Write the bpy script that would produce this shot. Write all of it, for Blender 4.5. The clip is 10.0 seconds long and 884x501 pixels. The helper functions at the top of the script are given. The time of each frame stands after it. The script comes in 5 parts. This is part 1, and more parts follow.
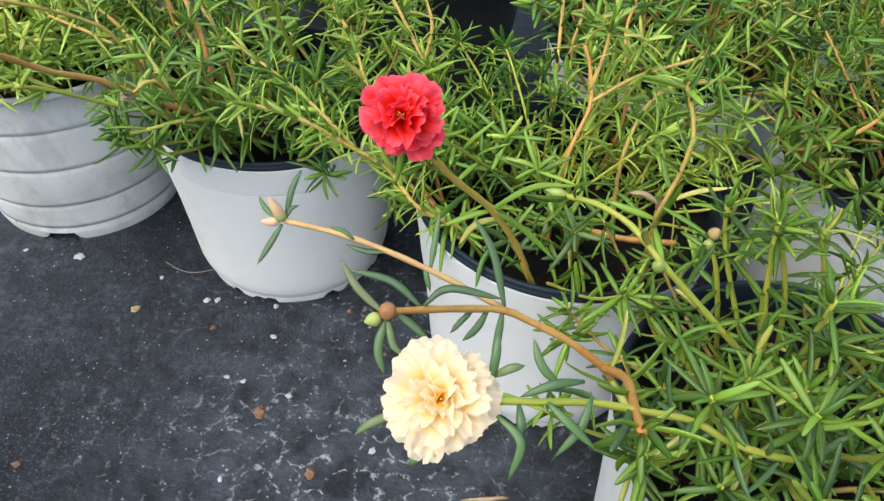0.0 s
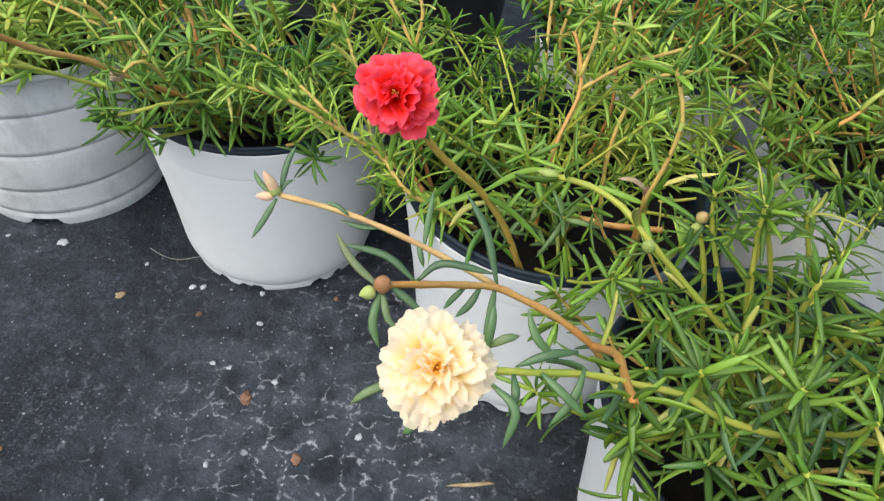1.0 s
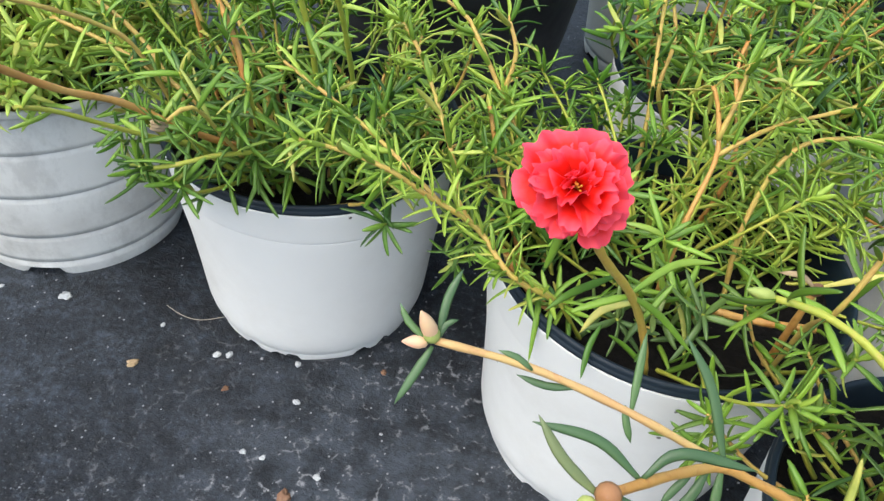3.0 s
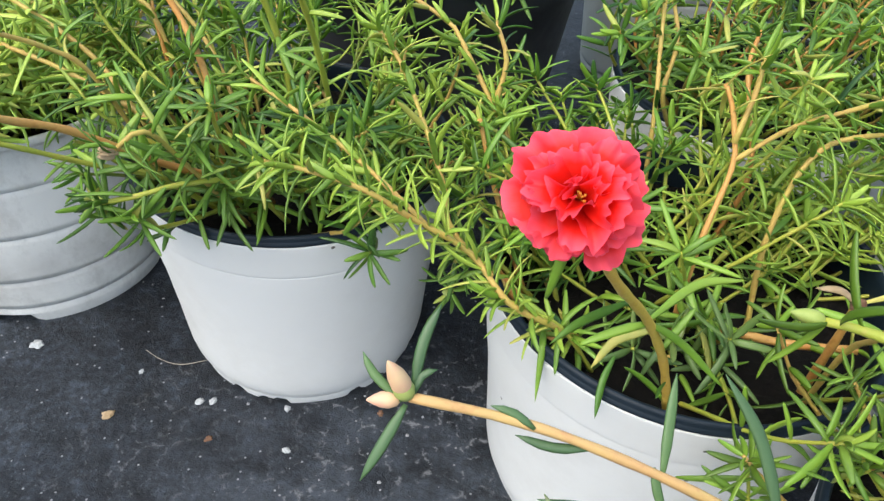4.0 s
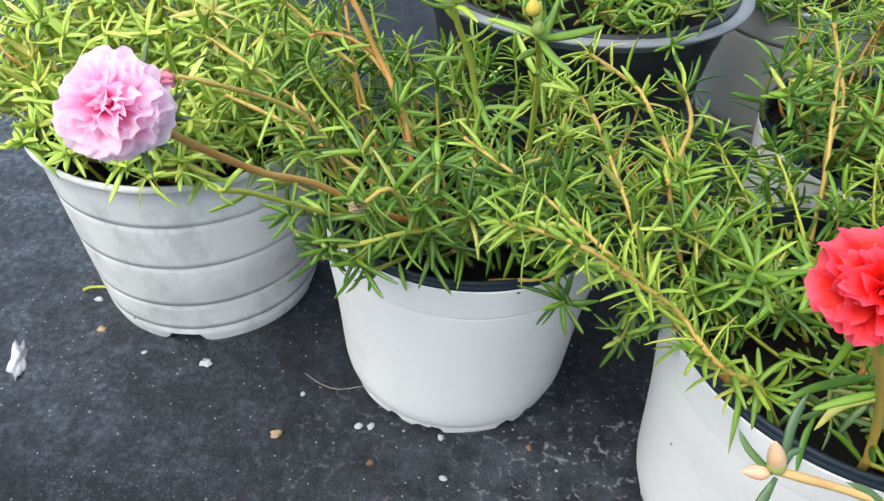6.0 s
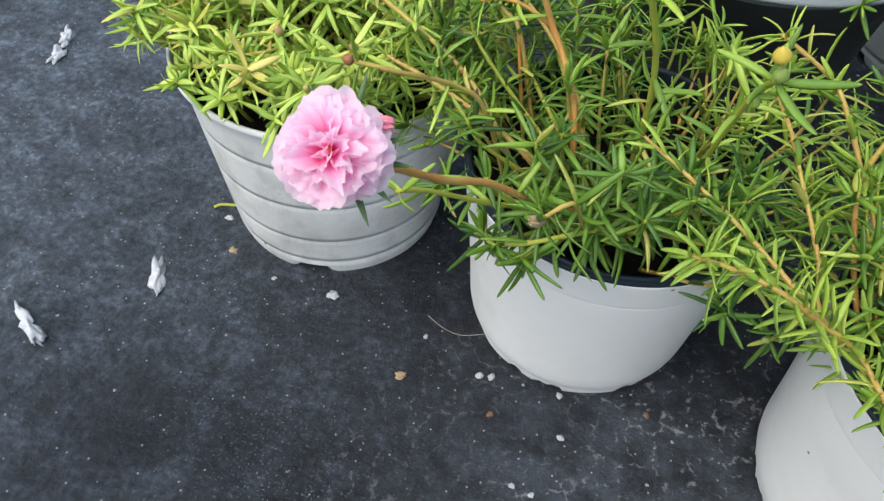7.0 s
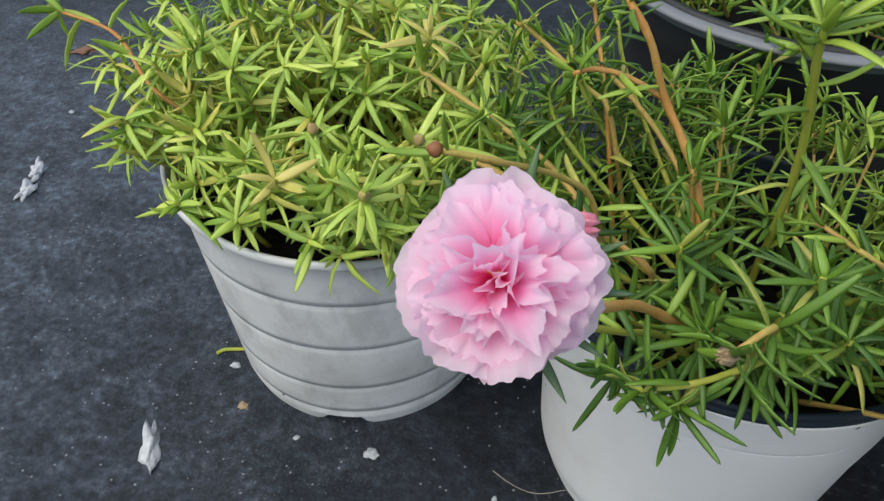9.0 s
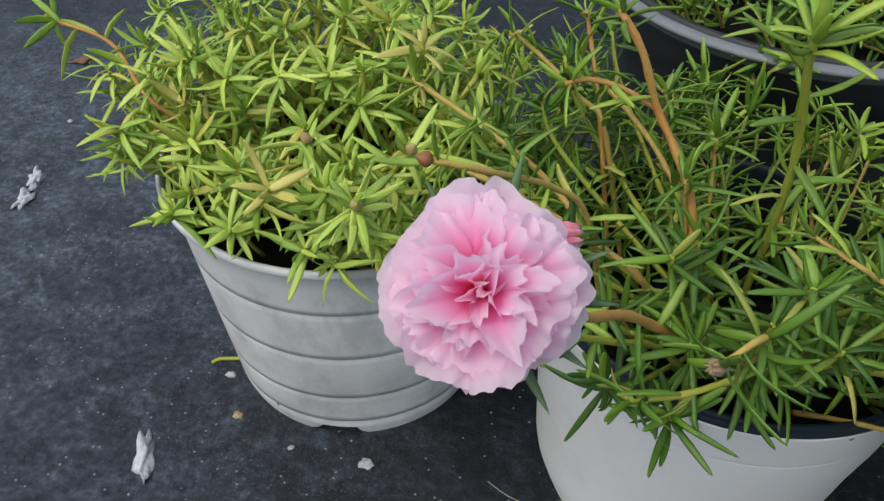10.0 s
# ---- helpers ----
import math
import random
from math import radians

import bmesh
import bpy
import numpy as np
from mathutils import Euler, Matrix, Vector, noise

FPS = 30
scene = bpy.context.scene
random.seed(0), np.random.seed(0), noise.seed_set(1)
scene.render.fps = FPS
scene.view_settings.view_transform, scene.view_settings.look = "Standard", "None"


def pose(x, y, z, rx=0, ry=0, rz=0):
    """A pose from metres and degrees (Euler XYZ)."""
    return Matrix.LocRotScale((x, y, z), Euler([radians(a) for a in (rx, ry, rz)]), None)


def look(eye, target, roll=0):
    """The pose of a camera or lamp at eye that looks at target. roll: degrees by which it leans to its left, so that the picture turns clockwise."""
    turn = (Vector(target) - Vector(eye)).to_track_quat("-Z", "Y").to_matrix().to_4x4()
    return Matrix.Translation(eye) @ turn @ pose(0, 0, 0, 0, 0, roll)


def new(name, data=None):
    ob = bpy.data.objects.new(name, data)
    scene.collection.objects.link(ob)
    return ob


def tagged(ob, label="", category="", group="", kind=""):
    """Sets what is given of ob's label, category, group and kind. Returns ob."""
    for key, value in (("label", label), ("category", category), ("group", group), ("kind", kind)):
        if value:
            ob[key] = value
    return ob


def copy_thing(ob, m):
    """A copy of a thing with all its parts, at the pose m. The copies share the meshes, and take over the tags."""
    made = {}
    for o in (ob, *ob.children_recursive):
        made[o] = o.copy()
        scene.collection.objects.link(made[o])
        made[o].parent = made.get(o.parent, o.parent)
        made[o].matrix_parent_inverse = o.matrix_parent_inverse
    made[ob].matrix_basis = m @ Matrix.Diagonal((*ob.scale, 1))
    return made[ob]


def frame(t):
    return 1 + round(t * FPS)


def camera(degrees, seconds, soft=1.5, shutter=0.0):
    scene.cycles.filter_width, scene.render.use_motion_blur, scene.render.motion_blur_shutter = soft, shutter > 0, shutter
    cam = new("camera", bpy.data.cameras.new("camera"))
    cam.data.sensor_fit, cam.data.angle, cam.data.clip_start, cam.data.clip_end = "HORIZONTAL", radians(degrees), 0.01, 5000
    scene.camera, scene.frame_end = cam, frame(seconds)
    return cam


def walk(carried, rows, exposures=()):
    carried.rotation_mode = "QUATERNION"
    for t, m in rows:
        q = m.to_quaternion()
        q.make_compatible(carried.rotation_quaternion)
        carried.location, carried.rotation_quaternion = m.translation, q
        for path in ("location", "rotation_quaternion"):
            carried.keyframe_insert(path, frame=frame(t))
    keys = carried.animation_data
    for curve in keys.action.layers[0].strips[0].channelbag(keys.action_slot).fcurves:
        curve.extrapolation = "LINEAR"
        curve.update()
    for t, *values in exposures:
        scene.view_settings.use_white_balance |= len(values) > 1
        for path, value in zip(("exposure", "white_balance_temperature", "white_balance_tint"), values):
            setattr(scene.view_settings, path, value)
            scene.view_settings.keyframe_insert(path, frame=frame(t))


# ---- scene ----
cam = camera(61.83, 10.0, 1.4)
PATH = [
    (0, (0.0523, 0.2227, 0.3636), (-0.0161, 0.9282, -0.3418), 2.89),
    (0.5, (0.0497, 0.2186, 0.3603), (-0.0001, 0.9263, -0.3445), 4.14),
    (1, (0.0499, 0.2170, 0.3602), (0.0059, 0.9239, -0.3457), 4.80),
    (1.5, (0.0499, 0.2158, 0.3635), (0.0103, 0.9248, -0.3406), 5.10),
    (2, (0.0335, 0.2149, 0.3707), (0.0027, 0.9276, -0.3300), 6.77),
    (2.5, (-0.0031, 0.2438, 0.3706), (-0.0096, 0.9641, -0.3231), 9.09),
    (2.7, (-0.0044, 0.2584, 0.3566), (-0.0190, 0.9762, -0.3394), 8.62),
    (3.8, (0.0019, 0.2971, 0.3163), (-0.0274, 1.0457, -0.3461), 5.35),
    (4, (0.0012, 0.2977, 0.3152), (-0.0339, 1.0443, -0.3491), 4.60),
    (4.5, (0.0014, 0.2938, 0.3201), (-0.0279, 1.0443, -0.3401), 3.69),
    (5, (0.0005, 0.2920, 0.3184), (-0.0297, 1.0401, -0.3444), 4.09),
    (5.5, (-0.0098, 0.2895, 0.3228), (-0.0529, 1.0353, -0.3420), 4.07),
    (6, (-0.054, 0.283, 0.334), (-0.266, 1.789, -0.964), 3.6),
    (6.2, (-0.071, 0.278, 0.344), (-0.324, 1.763, -0.971), 3.5),
    (7.3, (-0.1198, 0.3294, 0.3628), (-0.2933, 0.9073, -0.4346), 2.32),
    (7.5, (-0.1398, 0.3375, 0.3503), (-0.3323, 0.9708, -0.3993), 1.54),
    (8, (-0.1557, 0.3434, 0.3222), (-0.3383, 1.0513, -0.3601), 2.33),
    (8.5, (-0.1484, 0.3563, 0.3123), (-0.3197, 1.0713, -0.3656), 1.12),
    (9, (-0.1506, 0.3550, 0.3101), (-0.3103, 1.0784, -0.3616), 1.21),
    (9.5, (-0.1485, 0.3569, 0.3083), (-0.3154, 1.0856, -0.3558), 0.85),
    (10, (-0.1482, 0.3556, 0.3101), (-0.3107, 1.0872, -0.3519), 1.28),
]
walk(cam, [(t, look(eye, target, roll)) for t, eye, target, roll in PATH], exposures=[(0.0, 0.95, 6620, 6), (1.0, 0.9, 6620, 6), (1.5, 0.68, 6620, 6), (2.0, 0.62, 6620, 6), (2.5, 1.15, 6620, 6), (4.0, 1.14, 6620, 6), (6.0, 1.12, 6620, 6), (7.5, 0.64, 6620, 6), (8.0, 0.62, 6620, 6), (8.5, 0.37, 6620, 6), (9.0, 0.33, 6620, 6), (10.0, 0.18, 6620, 6)])

# ---- world and light: bright overcast sky ----
world = bpy.data.worlds.new("overcast_sky")
scene.world = world
world.use_nodes = True
wn, wl = world.node_tree.nodes, world.node_tree.links
sky = wn.new("ShaderNodeTexSky")
sky.sky_type, sky.sun_disc = "NISHITA", False
sky.sun_elevation, sky.sun_rotation = radians(61), radians(-139)
sky.air_density, sky.dust_density = 1.0, 3.0
wl.new(sky.outputs[0], wn["Background"].inputs[0])
wn["Background"].inputs[1].default_value = 0.15
sun = new("sun", bpy.data.lights.new("sun", "SUN"))
sun.data.energy, sun.data.angle, sun.data.color = 1.1, radians(70), (1.0, 0.97, 0.92)
sun.matrix_world = look((-0.6, -0.7, 1.7), (0, 0, 0))


# ---- materials ----
def shader(name, rough=0.6, spec=0.5):
    m = bpy.data.materials.new(name)
    m.use_nodes = True
    n, l = m.node_tree.nodes, m.node_tree.links
    b = n["Principled BSDF"]
    b.inputs["Roughness"].default_value, b.inputs["Specular IOR Level"].default_value = rough, spec
    return m, n, l, b


def tex(n, l, kind, scale, detail=4.0, coords=None, fleck=None, **sockets):
    t = n.new(kind)
    if kind == "ShaderNodeTexVoronoi":
        t.voronoi_dimensions = "3D" if fleck is None else fleck
    t.inputs["Scale"].default_value = scale
    if "Detail" in t.inputs:
        t.inputs["Detail"].default_value = detail
    for key, value in sockets.items():
        t.inputs[key].default_value = value
    if coords is not None:
        l.new(coords, t.inputs["Vector"])
    return t


def ramp(n, l, source, stops):
    r = n.new("ShaderNodeValToRGB")
    e = r.color_ramp.elements
    while len(e) < len(stops):
        e.new(0.5)
    for k, (at, colour) in zip(e, stops):
        k.position, k.color = at, (*colour, 1) if len(colour) == 3 else colour
    l.new(source, r.inputs[0])
    return r.outputs[0]


def grey(v):
    return (v, v, v)


def mix(n, l, fac, a, b, kind="MIX"):
    m = n.new("ShaderNodeMix")
    m.data_type, m.blend_type = "RGBA", kind
    for value, socket in ((fac, m.inputs[0]), (a, m.inputs[6]), (b, m.inputs[7])):
        if isinstance(value, (float, int)):
            socket.default_value = value
        elif isinstance(value, tuple):
            socket.default_value = (*value, 1)
        else:
            l.new(value, socket)
    return m.outputs[2]


def bump(n, l, b, height, strength, distance):
    k = n.new("ShaderNodeBump")
    k.inputs["Strength"].default_value, k.inputs["Distance"].default_value = strength, distance
    l.new(height, k.inputs["Height"])
    l.new(k.outputs[0], b.inputs["Normal"])


def arith(n, l, op, a, b=0.0):
    m = n.new("ShaderNodeMath")
    m.operation = op
    for value, socket in ((a, m.inputs[0]), (b, m.inputs[1])):
        if isinstance(value, (float, int)):
            socket.default_value = value
        else:
            l.new(value, socket)
    return m.outputs[0]


def place(n):
    return n.new("ShaderNodeNewGeometry").outputs["Position"]


def translucent(m, n, l, b, colour, share):
    """Lets part of the light through a thin leaf or petal."""
    t, x = n.new("ShaderNodeBsdfTranslucent"), n.new("ShaderNodeMixShader")
    l.new(colour, t.inputs[0])
    x.inputs[0].default_value = share
    l.new(b.outputs[0], x.inputs[1]), l.new(t.outputs[0], x.inputs[2])
    l.new(x.outputs[0], n["Material Output"].inputs[0])


def ground_material():
    m, n, l, b = shader("worn_black_concrete", 0.75, 0.33)
    p = place(n)
    broad = tex(n, l, "ShaderNodeTexNoise", 5.0, 5.0, p)
    fine = tex(n, l, "ShaderNodeTexNoise", 160.0, 6.0, p, Roughness=0.7)
    c = ramp(n, l, broad.outputs[0], [(0.3, (0.004, 0.0052, 0.0085)), (0.5, (0.0075, 0.0095, 0.0145)), (0.68, (0.021, 0.027, 0.037))])
    pale = n.new("ShaderNodeVectorMath")
    pale.operation = "DISTANCE"
    l.new(p, pale.inputs[0])
    pale.inputs[1].default_value = (-0.62, 0.64, 0.0)
    crust = arith(n, l, "ADD", ramp(n, l, pale.outputs["Value"], [(0.18, grey(0.62)), (0.5, grey(0.0))]), arith(n, l, "MULTIPLY", arith(n, l, "SUBTRACT", tex(n, l, "ShaderNodeTexNoise", 13.0, 5.0, p).outputs[0], 0.5), 0.9))
    crust = ramp(n, l, crust, [(0.05, grey(0.0)), (0.65, grey(1.0))])
    c = mix(n, l, arith(n, l, "MULTIPLY", crust, 0.85), c, (0.13, 0.16, 0.197))
    c = mix(n, l, ramp(n, l, fine.outputs[0], [(0.42, grey(0.0)), (0.66, grey(0.75))]), c, (0.034, 0.043, 0.056))
    mottle = tex(n, l, "ShaderNodeTexNoise", 48.0, 6.0, p, Roughness=0.7)
    c = mix(n, l, 1.0, c, ramp(n, l, mottle.outputs[0], [(0.34, grey(0.34)), (0.5, grey(0.66)), (0.68, grey(1.3))]), "MULTIPLY")
    # light and shade of small bumps, multiplied into the colour
    bump_shade = tex(n, l, "ShaderNodeTexNoise", 210.0, 4.0, p, Roughness=0.6)
    c = mix(n, l, 1.0, c, ramp(n, l, bump_shade.outputs[0], [(0.34, grey(0.5)), (0.5, grey(0.9)), (0.68, grey(1.7))]), "MULTIPLY")
    # pale lines where the crust has cracked
    warp = tex(n, l, "ShaderNodeTexNoise", 110.0, 4.0, p)
    moved = n.new("ShaderNodeVectorMath")
    moved.operation = "MULTIPLY_ADD"
    l.new(warp.outputs[1], moved.inputs[0])
    moved.inputs[1].default_value = (0.014, 0.014, 0.014)
    l.new(p, moved.inputs[2])
    crack = n.new("ShaderNodeTexVoronoi")
    crack.feature = "DISTANCE_TO_EDGE"
    crack.inputs["Scale"].default_value = 62.0
    l.new(moved.outputs[0], crack.inputs["Vector"])
    line = ramp(n, l, crack.outputs[0], [(0.0, grey(1.0)), (0.015, grey(0.8)), (0.035, grey(0.35)), (0.08, grey(0.0))])
    where = ramp(n, l, tex(n, l, "ShaderNodeTexNoise", 190.0, 5.0, p, Roughness=0.7).outputs[0], [(0.5, grey(0.0)), (0.56, grey(1.0))])
    region = ramp(n, l, tex(n, l, "ShaderNodeTexNoise", 4.5, 2.0, p).outputs[0], [(0.35, grey(0.0)), (0.6, grey(1.0))])
    worn = n.new("ShaderNodeVectorMath")
    worn.operation = "DISTANCE"
    l.new(p, worn.inputs[0])
    worn.inputs[1].default_value = (-0.02, 0.425, 0.0)
    region = arith(n, l, "MULTIPLY", region, ramp(n, l, worn.outputs["Value"], [(0.09, grey(1.0)), (0.13, grey(0.75)), (0.18, grey(0.0))]))
    c = mix(n, l, arith(n, l, "MULTIPLY", ramp(n, l, worn.outputs["Value"], [(0.06, grey(0.55)), (0.17, grey(0.0))]), ramp(n, l, mottle.outputs[0], [(0.38, grey(0.2)), (0.6, grey(1.0))])), c, (0.085, 0.102, 0.126))
    line = arith(n, l, "MULTIPLY", arith(n, l, "MULTIPLY", line, where), region)
    c = mix(n, l, arith(n, l, "MULTIPLY", line, 0.85), c, (0.5, 0.51, 0.53))
    # dusty white grains
    grain = tex(n, l, "ShaderNodeTexVoronoi", 330.0, 0.0, p, "2D")
    dots = ramp(n, l, grain.outputs[0], [(0.0, grey(1.0)), (0.12, grey(0.8)), (0.24, grey(0.0))])
    some = n.new("ShaderNodeSeparateColor")
    l.new(grain.outputs[1], some.inputs[0])
    few = arith(n, l, "GREATER_THAN", some.outputs[0], 0.975)
    c = mix(n, l, arith(n, l, "MULTIPLY", arith(n, l, "MULTIPLY", dots, few), 0.8), c, (0.42, 0.43, 0.44))
    dust = ramp(n, l, tex(n, l, "ShaderNodeTexNoise", 620.0, 3.0, p).outputs[0], [(0.6, grey(0.0)), (0.7, grey(0.55))])
    patch = ramp(n, l, tex(n, l, "ShaderNodeTexNoise", 6.0, 4.0, p).outputs[0], [(0.48, grey(0.0)), (0.66, grey(1.0))])
    c = mix(n, l, arith(n, l, "MULTIPLY", dust, patch), c, (0.3, 0.32, 0.35))
    speck = tex(n, l, "ShaderNodeTexVoronoi", 260.0, 0.0, p, "2D")
    tell = n.new("ShaderNodeSeparateColor")
    l.new(speck.outputs[1], tell.inputs[0])
    specks = arith(n, l, "MULTIPLY", ramp(n, l, speck.outputs[0], [(0.1, grey(0.8)), (0.3, grey(0.0))]), arith(n, l, "GREATER_THAN", tell.outputs[0], 0.4))
    specks = arith(n, l, "MULTIPLY", specks, ramp(n, l, tex(n, l, "ShaderNodeTexNoise", 520.0, 3.0, p).outputs[0], [(0.46, grey(0.0)), (0.6, grey(1.0))]))
    dusty = ramp(n, l, tex(n, l, "ShaderNodeTexNoise", 9.0, 5.0, p).outputs[0], [(0.5, grey(0.1)), (0.64, grey(1.0))])
    clumps = ramp(n, l, tex(n, l, "ShaderNodeTexNoise", 24.0, 4.0, p).outputs[0], [(0.48, grey(0.06)), (0.6, grey(1.0))])
    dusty = arith(n, l, "MULTIPLY", arith(n, l, "MAXIMUM", dusty, crust), clumps)
    c = mix(n, l, arith(n, l, "MULTIPLY", arith(n, l, "MULTIPLY", specks, dusty), 0.65), c, (0.38, 0.4, 0.43))
    l.new(c, b.inputs["Base Color"])
    l.new(ramp(n, l, broad.outputs[0], [(0.3, grey(0.4)), (0.7, grey(0.62))]), b.inputs["Roughness"])
    rough = tex(n, l, "ShaderNodeTexNoise", 260.0, 8.0, p, Roughness=0.75)
    lumpy = tex(n, l, "ShaderNodeTexNoise", 75.0, 4.0, p, Roughness=0.6)
    bump(n, l, b, mix(n, l, 0.5, rough.outputs[0], lumpy.outputs[0]), 0.9, 0.0055)
    return m


def plastic(name, clean, dirty, rough=0.4, dirt=0.35, scale=30.0, scuffed=0.0, gloss=0.45):
    m, n, l, b = shader(name, rough, gloss)
    p = place(n)
    stain = tex(n, l, "ShaderNodeTexNoise", scale, 6.0, p, Roughness=0.65)
    smear = tex(n, l, "ShaderNodeTexNoise", 11.0, 3.0, p)
    f = arith(n, l, "MULTIPLY", ramp(n, l, stain.outputs[0], [(0.38, grey(0.0)), (0.68, grey(1.0))]), ramp(n, l, smear.outputs[0], [(0.35, grey(0.0)), (0.7, grey(dirt))]))
    c = mix(n, l, f, clean, dirty)
    if scuffed:
        long = n.new("ShaderNodeMapping")
        l.new(p, long.inputs["Vector"])
        long.inputs["Scale"].default_value, long.inputs["Rotation"].default_value = (1.0, 1.0, 0.55), (0.25, 0.15, 0.0)
        rub = tex(n, l, "ShaderNodeTexNoise", 34.0, 8.0, long.outputs[0], Roughness=0.75)
        c = mix(n, l, arith(n, l, "MULTIPLY", ramp(n, l, rub.outputs[0], [(0.5, grey(0.0)), (0.62, grey(1.0))]), scuffed), c, dirty)
        c = mix(n, l, arith(n, l, "MULTIPLY", ramp(n, l, rub.outputs[0], [(0.32, grey(1.0)), (0.42, grey(0.0))]), scuffed), c, (0.72, 0.73, 0.72))
    dot = tex(n, l, "ShaderNodeTexVoronoi", 95.0, 0.0, p)
    pick = n.new("ShaderNodeSeparateColor")
    l.new(dot.outputs[1], pick.inputs[0])
    spot = arith(n, l, "MULTIPLY", arith(n, l, "LESS_THAN", dot.outputs[0], 0.09), arith(n, l, "GREATER_THAN", pick.outputs[0], 0.93))
    c = mix(n, l, spot, c, (0.12, 0.11, 0.1))
    l.new(c, b.inputs["Base Color"])
    l.new(ramp(n, l, stain.outputs[0], [(0.3, grey(rough)), (0.75, grey(min(1.0, rough + 0.25)))]), b.inputs["Roughness"])
    bump(n, l, b, tex(n, l, "ShaderNodeTexNoise", 60.0, 3.0, p).outputs[0], 0.15, 0.002)
    return m


def leaf_material(name, dark, mid, light, share=0.3, pale=(0.55, 0.5, 0.12), pale_share=0.05):
    m, n, l, b = shader(name, 0.43, 0.55)
    r = arith(n, l, "FRACT", arith(n, l, "ADD", n.new("ShaderNodeNewGeometry").outputs["Random Per Island"], n.new("ShaderNodeObjectInfo").outputs["Random"]))
    c = ramp(n, l, r, [(0.0, dark), (0.45, mid), (1.0 - pale_share - 0.02, light), (1.0 - pale_share + 0.005, pale)])
    p = place(n)
    blotch = tex(n, l, "ShaderNodeTexNoise", 190.0, 3.0, p)
    c = mix(n, l, ramp(n, l, blotch.outputs[0], [(0.35, grey(0.0)), (0.75, grey(0.45))]), c, mid)
    patchy = tex(n, l, "ShaderNodeTexNoise", 16.0, 2.0, p)
    c = mix(n, l, ramp(n, l, patchy.outputs[0], [(0.4, grey(0.0)), (0.68, grey(0.5))]), c, light)
    l.new(c, b.inputs["Base Color"])
    bump(n, l, b, tex(n, l, "ShaderNodeTexNoise", 700.0, 2.0, p).outputs[0], 0.12, 0.0006)
    translucent(m, n, l, b, c, share)
    return m


def stem_material(name, a, c2, dots):
    m, n, l, b = shader(name, 0.45, 0.3)
    p = place(n)
    c = mix(n, l, ramp(n, l, tex(n, l, "ShaderNodeTexNoise", 55.0, 4.0, p).outputs[0], [(0.35, grey(0.0)), (0.68, grey(1.0))]), a, c2)
    c = mix(n, l, ramp(n, l, tex(n, l, "ShaderNodeTexNoise", 420.0, 3.0, p).outputs[0], [(0.55, grey(0.0)), (0.75, grey(0.7))]), c, dots)
    l.new(c, b.inputs["Base Color"])
    bump(n, l, b, tex(n, l, "ShaderNodeTexNoise", 350.0, 4.0, p).outputs[0], 0.4, 0.0008)
    b.inputs["Subsurface Weight"].default_value = 0.0
    return m


def petal_material(name, base, middle, edge, share=0.3, at=(0.3, 0.62, 0.92)):
    m, n, l, b = shader(name, 0.55, 0.3)
    uv = n.new("ShaderNodeUVMap")
    uv.uv_map = "petal"
    xy = n.new("ShaderNodeSeparateXYZ")
    l.new(uv.outputs[0], xy.inputs[0])
    p = place(n)
    wob = tex(n, l, "ShaderNodeTexNoise", 260.0, 3.0, p)
    u = arith(n, l, "ADD", xy.outputs[0], arith(n, l, "MULTIPLY", arith(n, l, "SUBTRACT", wob.outputs[0], 0.5), 0.25))
    c = ramp(n, l, u, list(zip(at, (base, middle, edge))))
    veins = n.new("ShaderNodeTexWave")
    veins.bands_direction = "Y"
    veins.inputs["Scale"].default_value, veins.inputs["Distortion"].default_value = 5.0, 1.5
    l.new(uv.outputs[0], veins.inputs["Vector"])
    c = mix(n, l, arith(n, l, "MULTIPLY", veins.outputs[0], 0.05), c, middle)
    l.new(c, b.inputs["Base Color"])
    bump(n, l, b, wob.outputs[0], 0.25, 0.0008)
    translucent(m, n, l, b, c, share)
    return m


def plain(name, a, c2, rough=0.7, scale=180.0, depth=0.001):
    m, n, l, b = shader(name, rough, 0.35)
    p = place(n)
    t = tex(n, l, "ShaderNodeTexNoise", scale, 5.0, p, Roughness=0.65)
    l.new(ramp(n, l, t.outputs[0], [(0.35, a), (0.68, c2)]), b.inputs["Base Color"])
    bump(n, l, b, t.outputs[0], 0.5, depth)
    return m


def soil_material():
    m, n, l, b = shader("potting_soil", 0.9, 0.2)
    p = place(n)
    t = tex(n, l, "ShaderNodeTexNoise", 210.0, 7.0, p, Roughness=0.75)
    c = ramp(n, l, t.outputs[0], [(0.35, (0.004, 0.0035, 0.003)), (0.6, (0.009, 0.007, 0.005)), (0.78, (0.026, 0.018, 0.012))])
    v = tex(n, l, "ShaderNodeTexVoronoi", 230.0, 0.0, p)
    k = n.new("ShaderNodeSeparateColor")
    l.new(v.outputs[1], k.inputs[0])
    c = mix(n, l, arith(n, l, "MULTIPLY", arith(n, l, "GREATER_THAN", k.outputs[0], 0.94), arith(n, l, "LESS_THAN", v.outputs[0], 0.16)), c, (0.1, 0.085, 0.065))
    l.new(c, b.inputs["Base Color"])
    bump(n, l, b, t.outputs[0], 1.0, 0.004)
    return m


